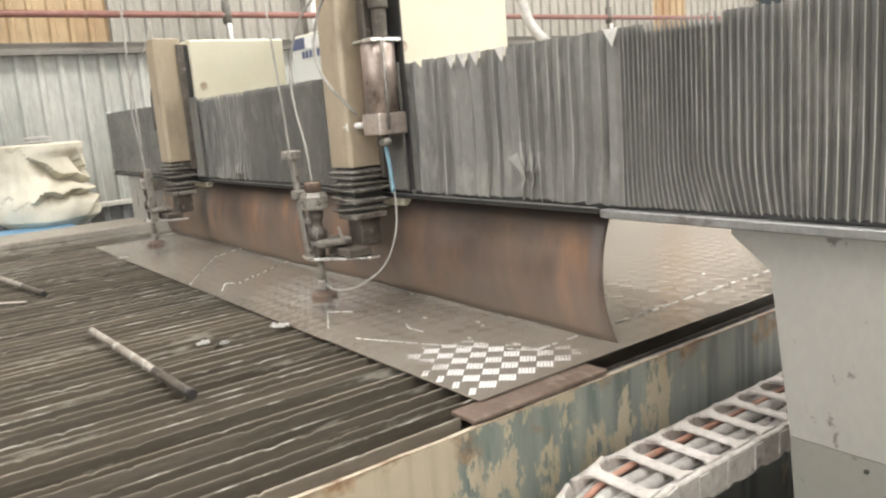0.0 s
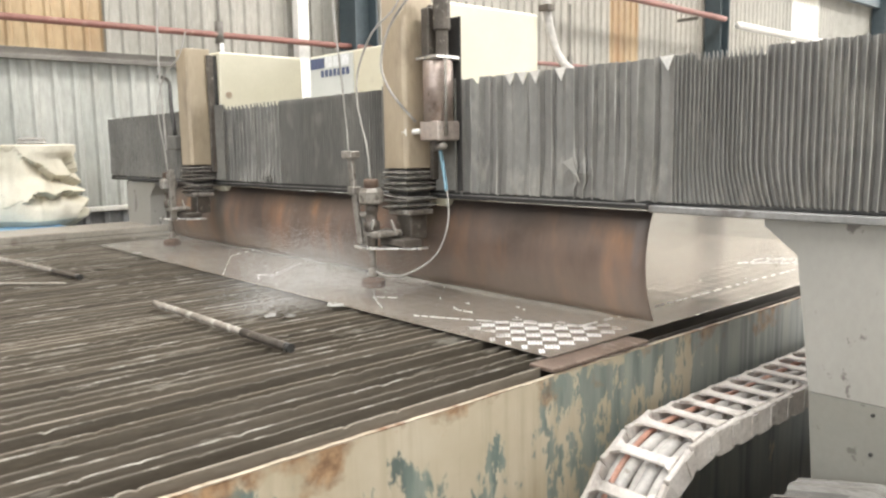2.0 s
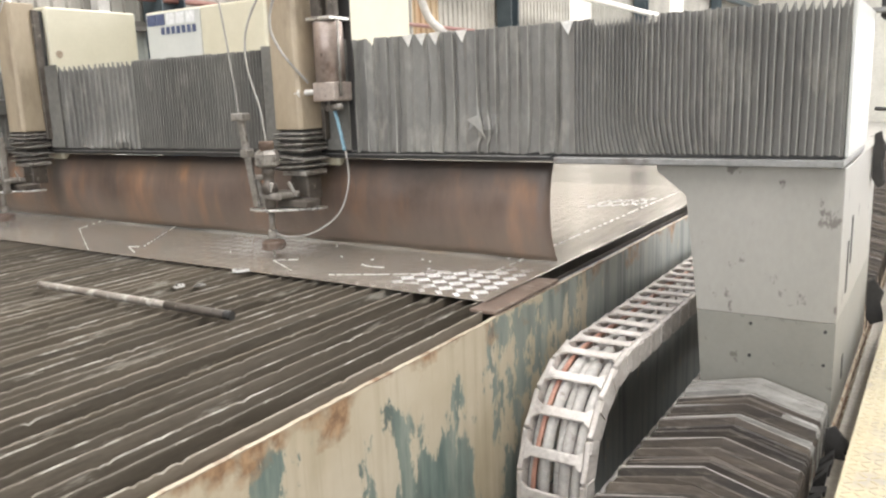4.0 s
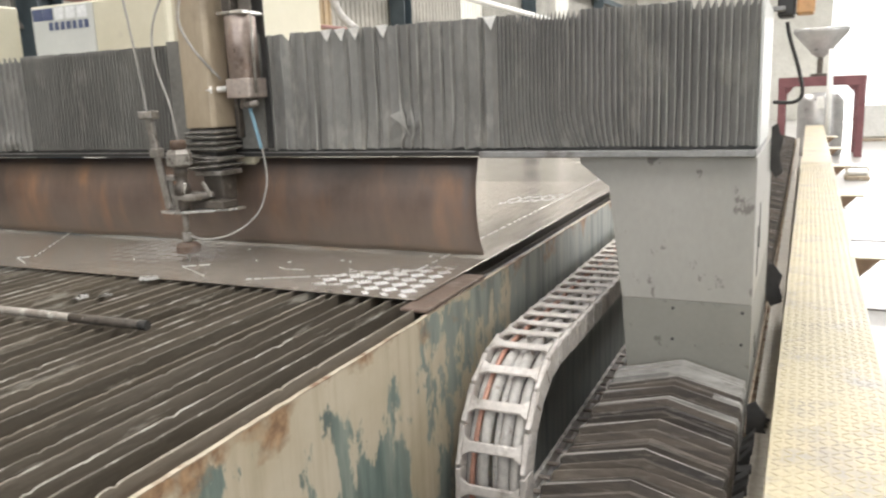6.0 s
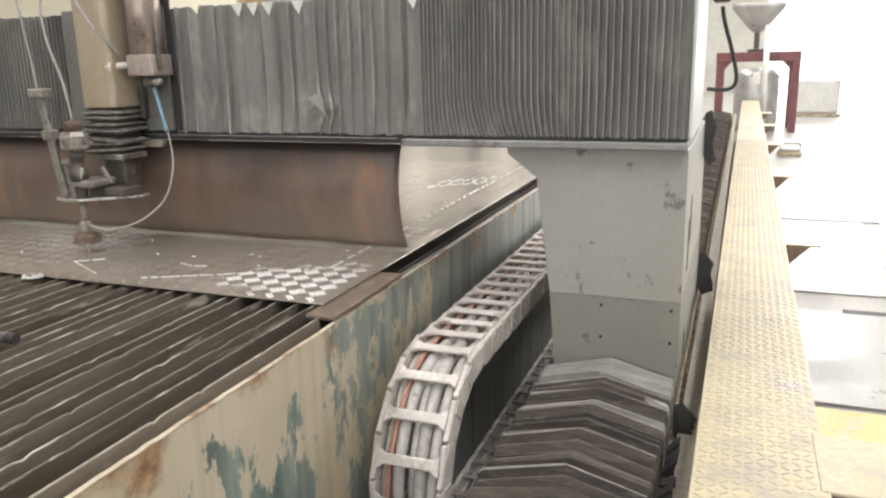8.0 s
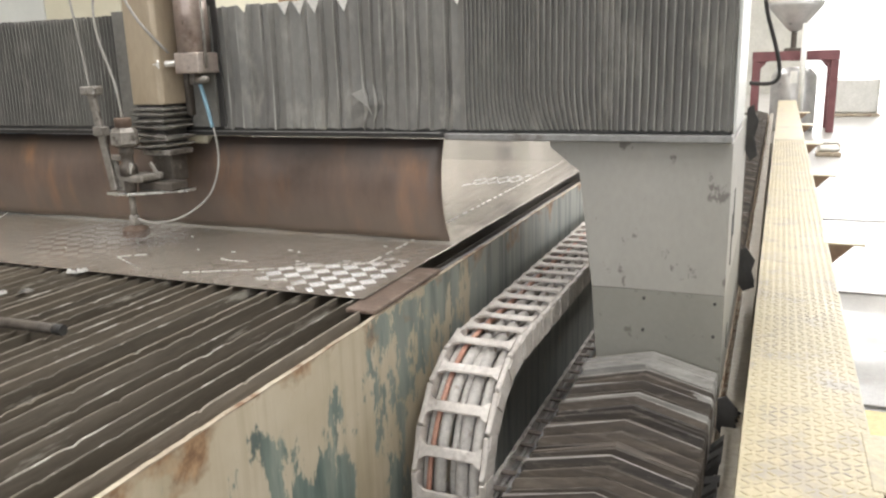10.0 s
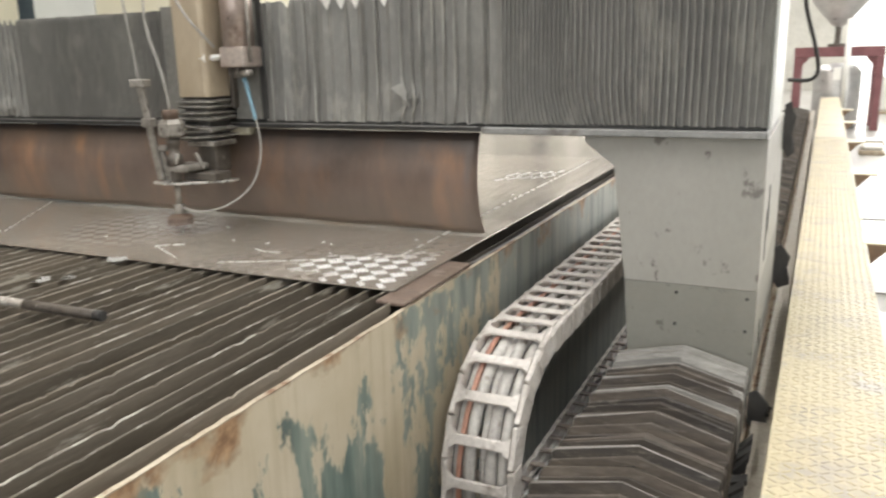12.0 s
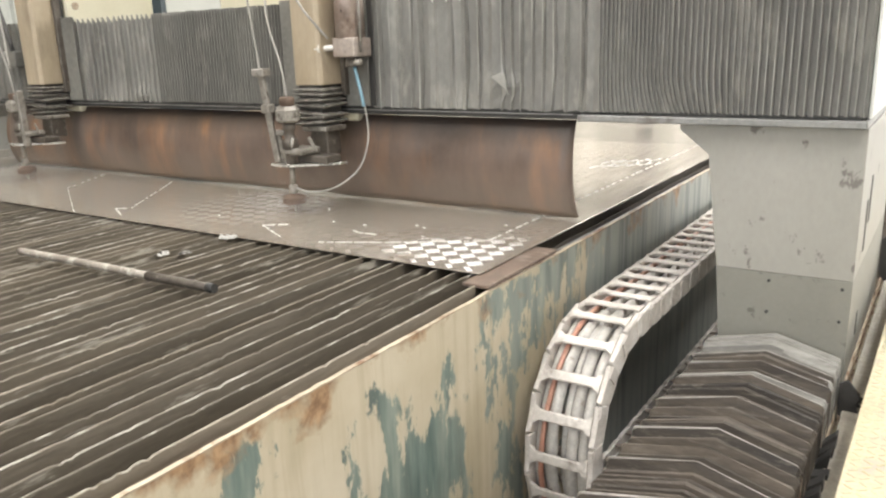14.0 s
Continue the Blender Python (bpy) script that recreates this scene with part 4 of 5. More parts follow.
# lifted flap, its brighter lighting painted with the crest material
part("torn_flap", prism(bmesh.new(), [(-0.300, zp(0.462)), (-0.262, zp(0.476)), (-0.232, zp(0.398)), (-0.250, zp(0.425))], "y", FB - 0.020, FB - 0.017), M_CREST, gantry, "pale lifted flap of torn cover fabric")
for nx in (-0.531, -0.477, -0.424, -0.322, 0.041):
    part("torn_corner", prism(bmesh.new(), [(nx - 0.021, zp(0.741)), (nx + 0.021, zp(0.743)), (nx + 0.004, zp(0.703))], "y", FB - 0.0045, FB - 0.0025), M_CUT, gantry, "white lining folded out at a torn corner")
bm = box(bmesh.new(), (-0.78, 0.45, zp(0.655)), (0.78, 0.95, zp(0.667)), 0.003)
part("top_cover", bm, M_BELLOWS_DARK, gantry)
part("top_cover", box(bmesh.new(), (-4.27, 0.45, zp(0.655)), (-1.2, 0.95, zp(0.667)), 0.003), M_BELLOWS_DARK, gantry)
part("end_plate", box(bmesh.new(), (0.788, 0.408, zp(0.352)), (0.797, 0.93, zp(0.742)), 0.002), M_GREYBOX, gantry, "pale grey end plate")
part("end_plate", box(bmesh.new(), (-4.31, 0.408, zp(0.352)), (-4.3, 0.93, zp(0.742)), 0.002), M_GREYBOX, gantry)

# hanging splash skirt
bm = bmesh.new()
rows = []
r = random.Random(4)
NX, NZ = 70, 12
for i in range(NX + 1):
    x = -3.35 + (3.317) * i / NX
    wave = 0.006 * math.sin(x * 4.1) + 0.004 * math.sin(x * 9.7)
    col = []
    for k in range(NZ + 1):
        t = k / NZ
        y = 0.462 - 0.042 * math.sin(math.pi * t) ** 0.8 - 0.008 * t + wave * t * (1 - 0.6 * t)
        col.append(bm.verts.new((x + (0.014 * t if i == NX else 0), y, zp(0.322) + (0.008 - 0.322) * t + 0.002 * math.sin(x * 15) * t)))
    rows.append(col)
for a, b in zip(rows, rows[1:]):
    for k in range(NZ):
        bm.faces.new((a[k], b[k], b[k + 1], a[k + 1])).smooth = True
g = bmesh.ops.extrude_face_region(bm, geom=bm.faces[:])
for v in g["geom"]:
    if isinstance(v, bmesh.types.BMVert):
        v.co.y += 0.005
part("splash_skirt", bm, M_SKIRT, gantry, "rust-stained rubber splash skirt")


def leg(flip, depth):
    """Upright of the portal: shoulder bracket, tapering box, stained foot."""
    def X(v):
        return v if not flip else -3.32 - v
    bm = bmesh.new()
    top = [(X(0.302), zp(0.3215)), (X(0.302), zp(0.305)), (X(0.387), zp(0.237)), (X(0.428), zp(-0.0932)), (X(0.791), zp(-0.0932)), (X(0.791), zp(0.3215))]
    prism(bm, top, "y", 0.442, depth, 0.0015)
    up = part("upright", bm, M_PILLAR, gantry, "grey enamelled upright speckled with dirt")
    bm = prism(bmesh.new(), [(X(0.428), zp(-0.0935)), (X(0.451), zp(-0.40)), (X(0.791), zp(-0.40)), (X(0.791), zp(-0.0935))], "y", 0.442, depth)
    ft = part("foot", bm, M_PILLAR_LOW, gantry, "darker stained foot of the upright")
    for x in (0.577, 0.767):
        for z in (-0.117, -0.211):
            rod(bm := bmesh.new(), (X(x), 0.446, zp(z)), (X(x), 0.4375, zp(z)), 0.0045, 8)
            part("bolt", bm, M_BLACK, ft)
leg(False, 1.45)
leg(True, 1.45)
for y, z0, z1 in ((0.62, -0.05, 0.10), (0.70, 0.02, 0.16), (0.66, -0.32, -0.25)):
    part("slot", box(bmesh.new(), (0.7895, y, zp(z0)), (0.7925, y + 0.035, zp(z1)), 0.001), M_BLACK, gantry, "dark slot in the side of the upright")
# ragged rubber wipers at the ends of the carriage
r = random.Random(22)
for y, z0, z1, n in ((1.28, 0.16, 0.36, 3), (1.46, -0.36, -0.20, 4), (0.33, -0.45, -0.345, 5)):
    for k in range(n):
        top, low, out = zp(z1) - 0.012 * k, zp(z0) + r.uniform(-0.015, 0.02), 0.835 + r.uniform(-0.012, 0.016)
        bm = prism(bmesh.new(), [(0.7935, top), (0.815, top + 0.012), (out, top - 0.03 + r.uniform(-0.02, 0.01)), (out - 0.01, (top + low) / 2), (out + 0.004, low + 0.02), (0.812, low), (0.7935, low + 0.03)], "y", y + 0.022 * k, y + 0.022 * k + 0.006)
        part("wiper_flap", bm, M_BLACK, gantry, "ragged black rubber flap")

sb = part("sign_cabinet", box(bmesh.new(), (-2.60, 0.96, zp(0.60)), (-1.73, 1.30, zp(1.02)), 0.008), M_CREAM, gantry, "cream control cabinet with a worn sign")
part("sign", box(bmesh.new(), (-2.585, 0.953, zp(0.74)), (-2.17, 0.9595, zp(1.012)), 0.002), M_GREYBOX, sb, "pale grey sign with worn blue marks")
r = random.Random(3)
for k in range(5):
    x = -2.575 + 0.076 * k
    box(bm := bmesh.new(), (x, 0.950, zp(0.948)), (x + 0.062 + 0.01 * (k == 0), 0.9525, zp(1.003)))
    part("sign_mark", bm, M_BLUE_MARK if k < 2 else M_WHITE_MARK, sb)
for k in range(7):
    x = -2.47 + 0.04 * k
    part("sign_mark", box(bmesh.new(), (x, 0.950, zp(0.90)), (x + 0.026, 0.9525, zp(0.937))), M_BLUE_MARK, sb)

# signal box on the gantry's end, with its lead
bx = part("signal_box", box(bmesh.new(), (0.805, 1.0, zp(0.725)), (0.858, 1.12, zp(0.795)), 0.006), M_BLACK, gantry, "black junction box")
part("orange_cap", box(bmesh.new(), (0.861, 1.0, zp(0.73)), (0.915, 1.10, zp(0.79)), 0.006), M_ORANGE_BOX, bx, "orange housing")
part("bracket", box(bmesh.new(), (0.76, 0.96, zp(0.74)), (0.83, 0.999, zp(0.755)), 0.002), M_GANTRY_TRIM, bx)
part("lead", sweep(bmesh.new(), [(0.835, 1.05, zp(0.71)), (0.845, 1.06, zp(0.66)), (0.875, 1.08, zp(0.56)), (0.89, 1.1, zp(0.48)), (0.865, 1.1, zp(0.45)), (0.80, 1.1, zp(0.452))], 0.0065, 8), M_BLACK, bx, "hanging black lead", True)
part("hanging_cable", sweep(bmesh.new(), [(-3.9, 0.62, zp(1.0)), (-3.45, 0.5, zp(0.93)), (-3.15, 0.38, zp(0.78)), (-3.02, 0.34, zp(0.60))], 0.011, 8), M_BLACK, gantry, "drooping black cable", True)
part("terminal_box", box(bmesh.new(), (-3.12, 0.33, zp(0.52)), (-3.0, 0.40, zp(0.60)), 0.006), M_BELLOWS_DARK, gantry)

# ---------------------------------------------------------------- cutting heads
def feeder_set(h):
    """Abrasive feeder beside the column, with its hoses."""
    part("abrasive_hose", sweep(bmesh.new(), [(0.014, 0.0, 0.085), (0.09, 0.0, 0.076), (0.175, 0.03, 0.095), (0.235, 0.09, 0.155), (0.25, 0.13, 0.25), (0.232, 0.15, 0.34), (0.205, 0.16, 0.42)], 0.0032, 8), M_HOSE, h, "pale looping abrasive hose", True)
    part("hose_end", sweep(bmesh.new(), [(0.223, 0.152, 0.365), (0.20, 0.162, 0.43), (0.175, 0.17, 0.50)], 0.0062, 8), M_BLUE_HOSE, h, "blue hose end", True)
    part("feeder", lathe(bmesh.new(), [(0.052, 0.60), (0.052, 0.80), (0.047, 0.806)], 20, (0.152, 0.185)), M_CYL, h, "dirty pinkish steel cylinder", True)
    part("feeder_cap", box(bmesh.new(), (0.097, 0.13, 0.806), (0.207, 0.24, 0.818), 0.003), M_BRIGHT, h, "bright steel cap plate")
    part("feeder_rod", rod(bmesh.new(), (0.212, 0.165, 0.55), (0.212, 0.165, 0.81), 0.005), M_DIRTY, h)
    part("valve_block", box(bmesh.new(), (0.108, 0.135, 0.535), (0.205, 0.235, 0.60), 0.004), M_CYL, h, "dirty steel valve block")
    part("fitting", rod(rod(bmesh.new(), (0.03, 0.12, 0.565), (0.11, 0.14, 0.568), 0.011), (0.055, 0.115, 0.565), (0.072, 0.119, 0.566), 0.022), M_BRIGHT, h, "bright hose fitting", True)
    part("fitting", lathe(bmesh.new(), [(0.020, 0.50), (0.020, 0.52), (0.016, 0.535)], 12, (0.155, 0.175)), M_DARKSTEEL, h)
    part("knob", rod(bmesh.new(), (0.165, 0.165, 0.512), (0.22, 0.15, 0.517), 0.011), M_DIRTY, h, smooth=True)
    part("motor", box(lathe(bmesh.new(), [(0.022, 0.82), (0.022, 0.9), (0.03, 0.905), (0.03, 1.0)], 12, (0.175, 0.185)), (0.105, 0.15, 0.82), (0.145, 0.19, 0.98), 0.004), M_DARKSTEEL, h, "dark pneumatic motor")
    part("feeder_plate", box(bmesh.new(), (0.10, 0.236, 0.36), (0.21, 0.242, 0.95), 0.002), M_BLACK, h)
    part("pressure_line", sweep(bmesh.new(), [(0.10, 0.125, 0.60), (0.05, 0.06, 0.70), (0.01, 0.05, 0.80), (0.05, 0.06, 0.92), (0.12, 0.1, 1.02)], 0.0045, 8), M_HOSE, h, "thin pale air line", True)


def cutting_head(name, loc, label, sensor_arm):
    """Z-axis column with its gaiter, the valve, the nozzle with its guard, hoses, and the carriage behind. Local axes: nozzle at 0, 0, plate at 0."""
    h = thing(name, label, "cutting head", loc, "cutting heads")
    cx0, cx1, cy0, cy1 = -0.052, 0.080, 0.095, 0.225
    part("column", prism(bmesh.new(), [(cx0, cy0 + 0.012), (cx0 + 0.012, cy0), (cx1 - 0.012, cy0), (cx1, cy0 + 0.012), (cx1, cy1), (cx0, cy1)], "z", 0.44, 1.03, 0.003), M_COLHEAD, h, "dusty beige column housing")
    # gaiter in stacked folds
    g = part("gaiter", box(bmesh.new(), (cx0 + 0.014, cy0 + 0.014, 0.30), (cx1 - 0.014, cy1 - 0.014, 0.44)), M_BLACK, h, "black folded rubber gaiter")
    for k in range(7):
        z = 0.432 - 0.0195 * k
        t = 0.006 * math.sin(k * 2.2)
        bm = bmesh.new()
        ring = []
        for zz, o in ((z + 0.002, 0.016), (z - 0.006, -0.006 - t * 0.3), (z - 0.009, -0.006 - t * 0.3), (z - 0.0175, 0.016)):
            ring.append([bm.verts.new((x, y, zz + 0.004 * math.sin(9 * x + k))) for x, y in ((cx0 + o, cy0 + o), ((cx0 + cx1) / 2, cy0 + o - 0.004), (cx1 - o, cy0 + o), (cx1 - o, cy1 - o), (cx0 + o, cy1 - o))])
        for a, b in zip(ring, ring[1:]):
            for i in range(5):
                bm.faces.new((a[i], a[(i + 1) % 5], b[(i + 1) % 5], b[i]))
        bmesh.ops.recalc_face_normals(bm, faces=bm.faces)
        fd = part("fold", bm, M_GAITER, g)
        fd.matrix_local = Matrix.Translation((0.003 * math.sin(k * 2.9), 0.002 * math.cos(k * 1.7), z)) @ Matrix.Rotation(0.055 * math.sin(k * 1.9 + 0.6), 4, "Y") @ Matrix.Rotation(0.03 * math.sin(k * 2.7), 4, "X") @ Matrix.Translation((0, 0, -z))
    part("gaiter_plate", box(bmesh.new(), (cx0 + 0.03, cy0 - 0.006, 0.278), (cx1 + 0.012, cy1 - 0.02, 0.296), 0.003), M_DIRTY, h, "splashed steel clamp plate")
    part("slide_foot", box(bmesh.new(), (cx0 + 0.045, cy0 + 0.02, 0.19), (cx1 - 0.005, cy1 - 0.035, 0.278), 0.004), M_DARKSTEEL, h)
    # valve body over the nozzle
    v = part("valve_body", lathe(bmesh.new(), [(0.017, 0.171), (0.019, 0.18), (0.019, 0.222), (0.028, 0.226), (0.028, 0.258), (0.019, 0.264), (0.018, 0.29), (0.023, 0.294), (0.023, 0.318)], 18), M_DARKSTEEL, h, "splashed steel valve body", True)
    part("collar", lathe(bmesh.new(), [(0.030, 0.318), (0.043, 0.326), (0.043, 0.362), (0.034, 0.376)], 6), M_DIRTY, v, "hexagonal steel collar")
    part("cap", lathe(bmesh.new(), [(0.022, 0.376), (0.026, 0.380), (0.026, 0.402), (0.023, 0.407)], 16), M_RUSTY, v, "brown ribbed cap", True)
    part("clamp_block", box(bmesh.new(), (-0.022, -0.020, 0.205), (0.068, 0.085, 0.228), 0.006), M_DIRTY, h)
    part("tab", box(bmesh.new(), (-0.006, 0, -0.013), (0.006, 0.004, 0.022), 0.001, Matrix.Translation((0.022, -0.018, 0.245)) @ Matrix.Rotation(0.4, 4, "Y")), M_BRIGHT, h, "bright bent tab")
    part("lever", box(bmesh.new(), (-0.007, 0, -0.032), (0.007, 0.006, 0.03), 0.002, Matrix.Translation((0.062, 0.045, 0.237)) @ Matrix.Rotation(-0.6, 4, "Y")), M_DIRTY, h)
    part("bracket_plate", prism(bmesh.new(), [(-0.085, -0.02), (-0.03, -0.035), (0.01, -0.03), (0.15, 0.09), (0.15, 0.13), (0.0, 0.03), (-0.075, 0.0)], "z", 0.163, 0.171, 0.001), M_BRIGHT, h, "pale splashed steel bracket")
    part("bracket_rib", box(bmesh.new(), (0.0, 0.03, 0.173), (0.14, 0.11, 0.20), 0.004), M_DARKSTEEL, h)
    # nozzle
    part("focusing_tube", lathe(bmesh.new(), [(0.0105, 0.09), (0.0105, 0.165)], 12), M_DIRTY, h, smooth=True)
    part("nozzle_nut", lathe(bmesh.new(), [(0.012, 0.064), (0.017, 0.068), (0.017, 0.092), (0.012, 0.098)], 8), M_DIRTY, h)
    part("splash_guard", lathe(bmesh.new(), [(0.036, 0.028), (0.042, 0.031), (0.042, 0.052), (0.034, 0.058), (0.014, 0.064)], 20), M_RUSTY, h, "rusty brown round splash guard")
    part("nozzle_tip", lathe(bmesh.new(), [(0.0045, 0.006), (0.006, 0.028)], 10), M_DIRTY, h)
    part("jet", lathe(bmesh.new(), [(0.0016, -0.004), (0.0013, 0.006)], 6), M_WHITE_MARK, h, "thin white water jet")
    # abrasive hose from the nut up to the feeder
    if sensor_arm:
        feeder_set(h)
    part("bracket", box(bmesh.new(), (0.082, 0.20, 0.40), (0.10, 0.232, 1.0), 0.003), M_DARKSTEEL, h)
    # sensor arm on the far side of the valve
    if sensor_arm:
        bm = box(bmesh.new(), (-0.015, -0.007, -0.17), (0.013, 0.007, 0.14), 0.003, Matrix.Translation((-0.082, -0.01, 0.345)) @ Matrix.Rotation(-0.16, 4, "Y"))
        part("sensor_arm", bm, M_DIRTY, h, "splashed steel sensor arm")
        part("arm_clamp", box(bmesh.new(), (-0.135, -0.03, 0.478), (-0.075, 0.012, 0.505), 0.004), M_DIRTY, h)
        part("arm_clamp", box(bmesh.new(), (-0.107, -0.026, 0.35), (-0.07, 0.014, 0.38), 0.004), M_DIRTY, h)
        part("arm_link", box(bmesh.new(), (-0.06, -0.012, 0.272), (-0.02, 0.012, 0.29), 0.004), M_DIRTY, h)
        part("arm_web", prism(bmesh.new(), [(-0.085, 0.29), (-0.05, 0.29), (-0.015, 0.175), (-0.065, 0.172)], "y", -0.004, 0.006, 0.001), M_DIRTY, h)
        part("water_line", sweep(bmesh.new(), [(-0.108, -0.012, 0.50), (-0.118, -0.012, 0.60), (-0.15, -0.01, 0.80), (-0.2, 0.0, 1.05), (-0.26, 0.02, 1.4)], 0.0035, 8), M_HOSE, h, "thin pale pipe", True)
    else:
        part("sensor_arm", box(bmesh.new(), (0.04, -0.02, 0.16), (0.062, 0.01, 0.42), 0.004), M_DIRTY, h, "pale sensor arm")
        part("arm_clamp", box(bmesh.new(), (0.02, -0.02, 0.37), (0.05, 0.02, 0.40), 0.004), M_DIRTY, h)
        part("water_line", sweep(bmesh.new(), [(0.0, 0, 0.52), (-0.01, 0, 0.7), (-0.03, 0.0, 1.0), (-0.03, 0.02, 1.5)], 0.0055, 8), M_HOSE, h, "thin pale pipe", True)
    part("pressure_line", sweep(bmesh.new(), [(0.0, 0, 0.405), (-0.012, -0.004, 0.52), (-0.055, -0.006, 0.66), (-0.05, -0.004, 0.78), (0.02, 0.01, 0.90), (0.10, 0.05, 0.98), (0.13, 0.08, 1.1)], 0.0037, 8), M_HOSE, h, "thin pale high-pressure pipe", True)
    # carriage cover riding on the beam
    c = part("carriage_cover", box(bmesh.new(), (-0.22, 0.262, 0.30), (0.10, 0.76, 1.02), 0.008), M_CREAM, h, "cream enamelled carriage cover")
    part("cover_bolt", rod(bmesh.new(), (0.098, 0.31, 0.80), (0.106, 0.31, 0.80), 0.018, 14), M_RAILBASE, c, "brown plug")
    part("side_flap", box(bmesh.new(), (0.085, 0.225, 0.36), (0.19, 0.2345, 0.745), 0.001), M_BELLOWS_DARK, h)
    part("side_flap", box(bmesh.new(), (-0.22, 0.225, 0.36), (-0.055, 0.2345, 0.745), 0.001), M_BELLOWS_DARK, h)
    part("back_bracket", box(bmesh.new(), (-0.05, 0.226, 0.36), (0.08, 0.2615, 1.0), 0.002), M_BLACK, h)
    return h


HX, HY = -0.968, 0.165
head_1 = cutting_head("cutting_head", (HX, HY, ZP), "waterjet cutting head with beige column, black gaiter and splashed nozzle", True)
part("conduit", sweep(bmesh.new(), [(0.12, 0.78, 1.35), (0.12, 0.78, 1.1), (0.12, 0.80, 0.98), (0.15, 0.82, 0.86), (0.22, 0.83, 0.79)], 0.017, 10), M_CABLE, head_1, "grey flexible conduit", True)
part("conduit_clamp", box(bmesh.new(), (0.10, 0.755, 1.03), (0.15, 0.80, 1.055), 0.003), M_DARKSTEEL, head_1)
head_2 = cutting_head("cutting_head", (HX - 1.755, HY, ZP), "far waterjet cutting head with beige column and black gaiter", False)

# ---------------------------------------------------------------- cable chain
chain = thing("cable_chain", "chalky grey plastic cable chain looping back beside the tank", "cable chain")
CXL, CXR, CTOP, CR, CY = 0.12, 0.31, zp(-0.165), 0.335, 0.235
CTH = 0.075


def chain_at(s, depth):
    """Place and turn along the loop, depth metres inside its outer face."""
    L1 = 3.6
    r = CR - depth
    if s < L1:
        return Vector((0, CY + L1 - s, CTOP - depth)), 0.0
    arc = math.pi * (CR - CTH / 2)
    if s < L1 + arc:
        a = (s - L1) / (CR - CTH / 2)
        return Vector((0, CY - r * math.sin(a), CTOP - CR + r * math.cos(a))), a
    return Vector((0, CY + (s - L1 - arc), CTOP - 2 * CR + depth)), math.pi


PITCH = 0.1
def side_plate(x, xo):
    bm_ = bmesh.new()
    prism(bm_, [(-0.052, 0.0), (-0.03, -0.004), (0.03, -0.004), (0.052, 0.0), (0.052, -0.065), (0.03, -CTH), (-0.03, -CTH), (-0.052, -0.065)], "x", x, x + 0.014, 0.003)
    prism(bm_, [(0.022, -0.010), (0.056, -0.010), (0.056, -0.062), (0.022, -0.062)], "x", xo, xo + 0.004)
    return bm_


link_mesh = mesh_of("link", side_plate(CXL, CXL - 0.003), M_CHAIN)
right_mesh = mesh_of("side_plate", side_plate(CXR - 0.014, CXR - 0.001), M_CHAIN)
bm_ = box(bmesh.new(), (CXL + 0.0145, -0.014, -0.010), (CXR - 0.0145, 0.014, -0.001), 0.003)
for x in (CXL + 0.0145, CXR - 0.0325):
    prism(bm_, [(x, -0.026), (x + 0.018, -0.014), (x + 0.018, 0.014), (x, 0.026)] if x < 0.2 else [(x, -0.014), (x + 0.018, -0.026), (x + 0.018, 0.026), (x, 0.014)], "z", -0.0098, -0.0015)
bar_mesh = mesh_of("crossbar", bm_, M_CHAIN)
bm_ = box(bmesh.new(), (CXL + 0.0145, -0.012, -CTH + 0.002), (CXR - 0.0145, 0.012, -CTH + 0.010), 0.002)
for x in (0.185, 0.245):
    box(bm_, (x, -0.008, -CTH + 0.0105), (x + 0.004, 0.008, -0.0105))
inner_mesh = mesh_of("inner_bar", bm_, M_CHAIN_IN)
NL = 80
r = random.Random(9)
for i in range(NL):
    p, a = chain_at(0.05 + i * PITCH, 0.0)
    if i * PITCH > 3.6 + math.pi * CR + 2.4:
        break
    l = new("link", link_mesh)
    l.parent = chain
    l.matrix_local = Matrix.Translation(p) @ Matrix.Rotation(a + r.uniform(-0.03, 0.03), 4, "X")
    for me in (right_mesh, bar_mesh, inner_mesh):
        b = new(me.name, me)
        b.parent = l
for x, rad, mt, dep, nm in ((0.144, 0.0085, M_CABLE, 0.036, "cable"), (0.160, 0.0075, M_ORANGE, 0.026, "orange_cable"), (0.172, 0.010, M_CABLE, 0.050, "cable"), (0.190, 0.0155, M_CABLE, 0.032, "air_hose"), (0.215, 0.0115, M_CABLE, 0.046, "cable"), (0.238, 0.0165, M_CABLE, 0.034, "air_hose"), (0.258, 0.010, M_HOSE, 0.052, "cable"), (0.272, 0.0145, M_CABLE, 0.034, "air_hose"), (0.288, 0.009, M_CABLE, 0.044, "cable")):
    pts = []
    for k in range(74):
        s = 0.1 + k * 0.085
        p, a = chain_at(s, dep + 0.004 * math.sin(k * 0.7 + x * 90))
        pts.append((x + 0.004 * math.sin(k * 0.45 + x * 50), p.y, p.z))
    part(nm, sweep(bmesh.new(), pts, rad, 8, 2), mt, chain, "dusty orange cable" if mt is M_ORANGE else "dusty grey hose", True)
tagged(part("chain_tray", box(box(bmesh.new(), (0.10, -1.6, 0.0), (0.34, 8.2, 0.016), 0.003), (0.337, -1.6, 0.016), (0.345, 8.2, 0.10), 0.002), M_DARKSTEEL), "dark steel tray on the floor under the cable chain", "tray")

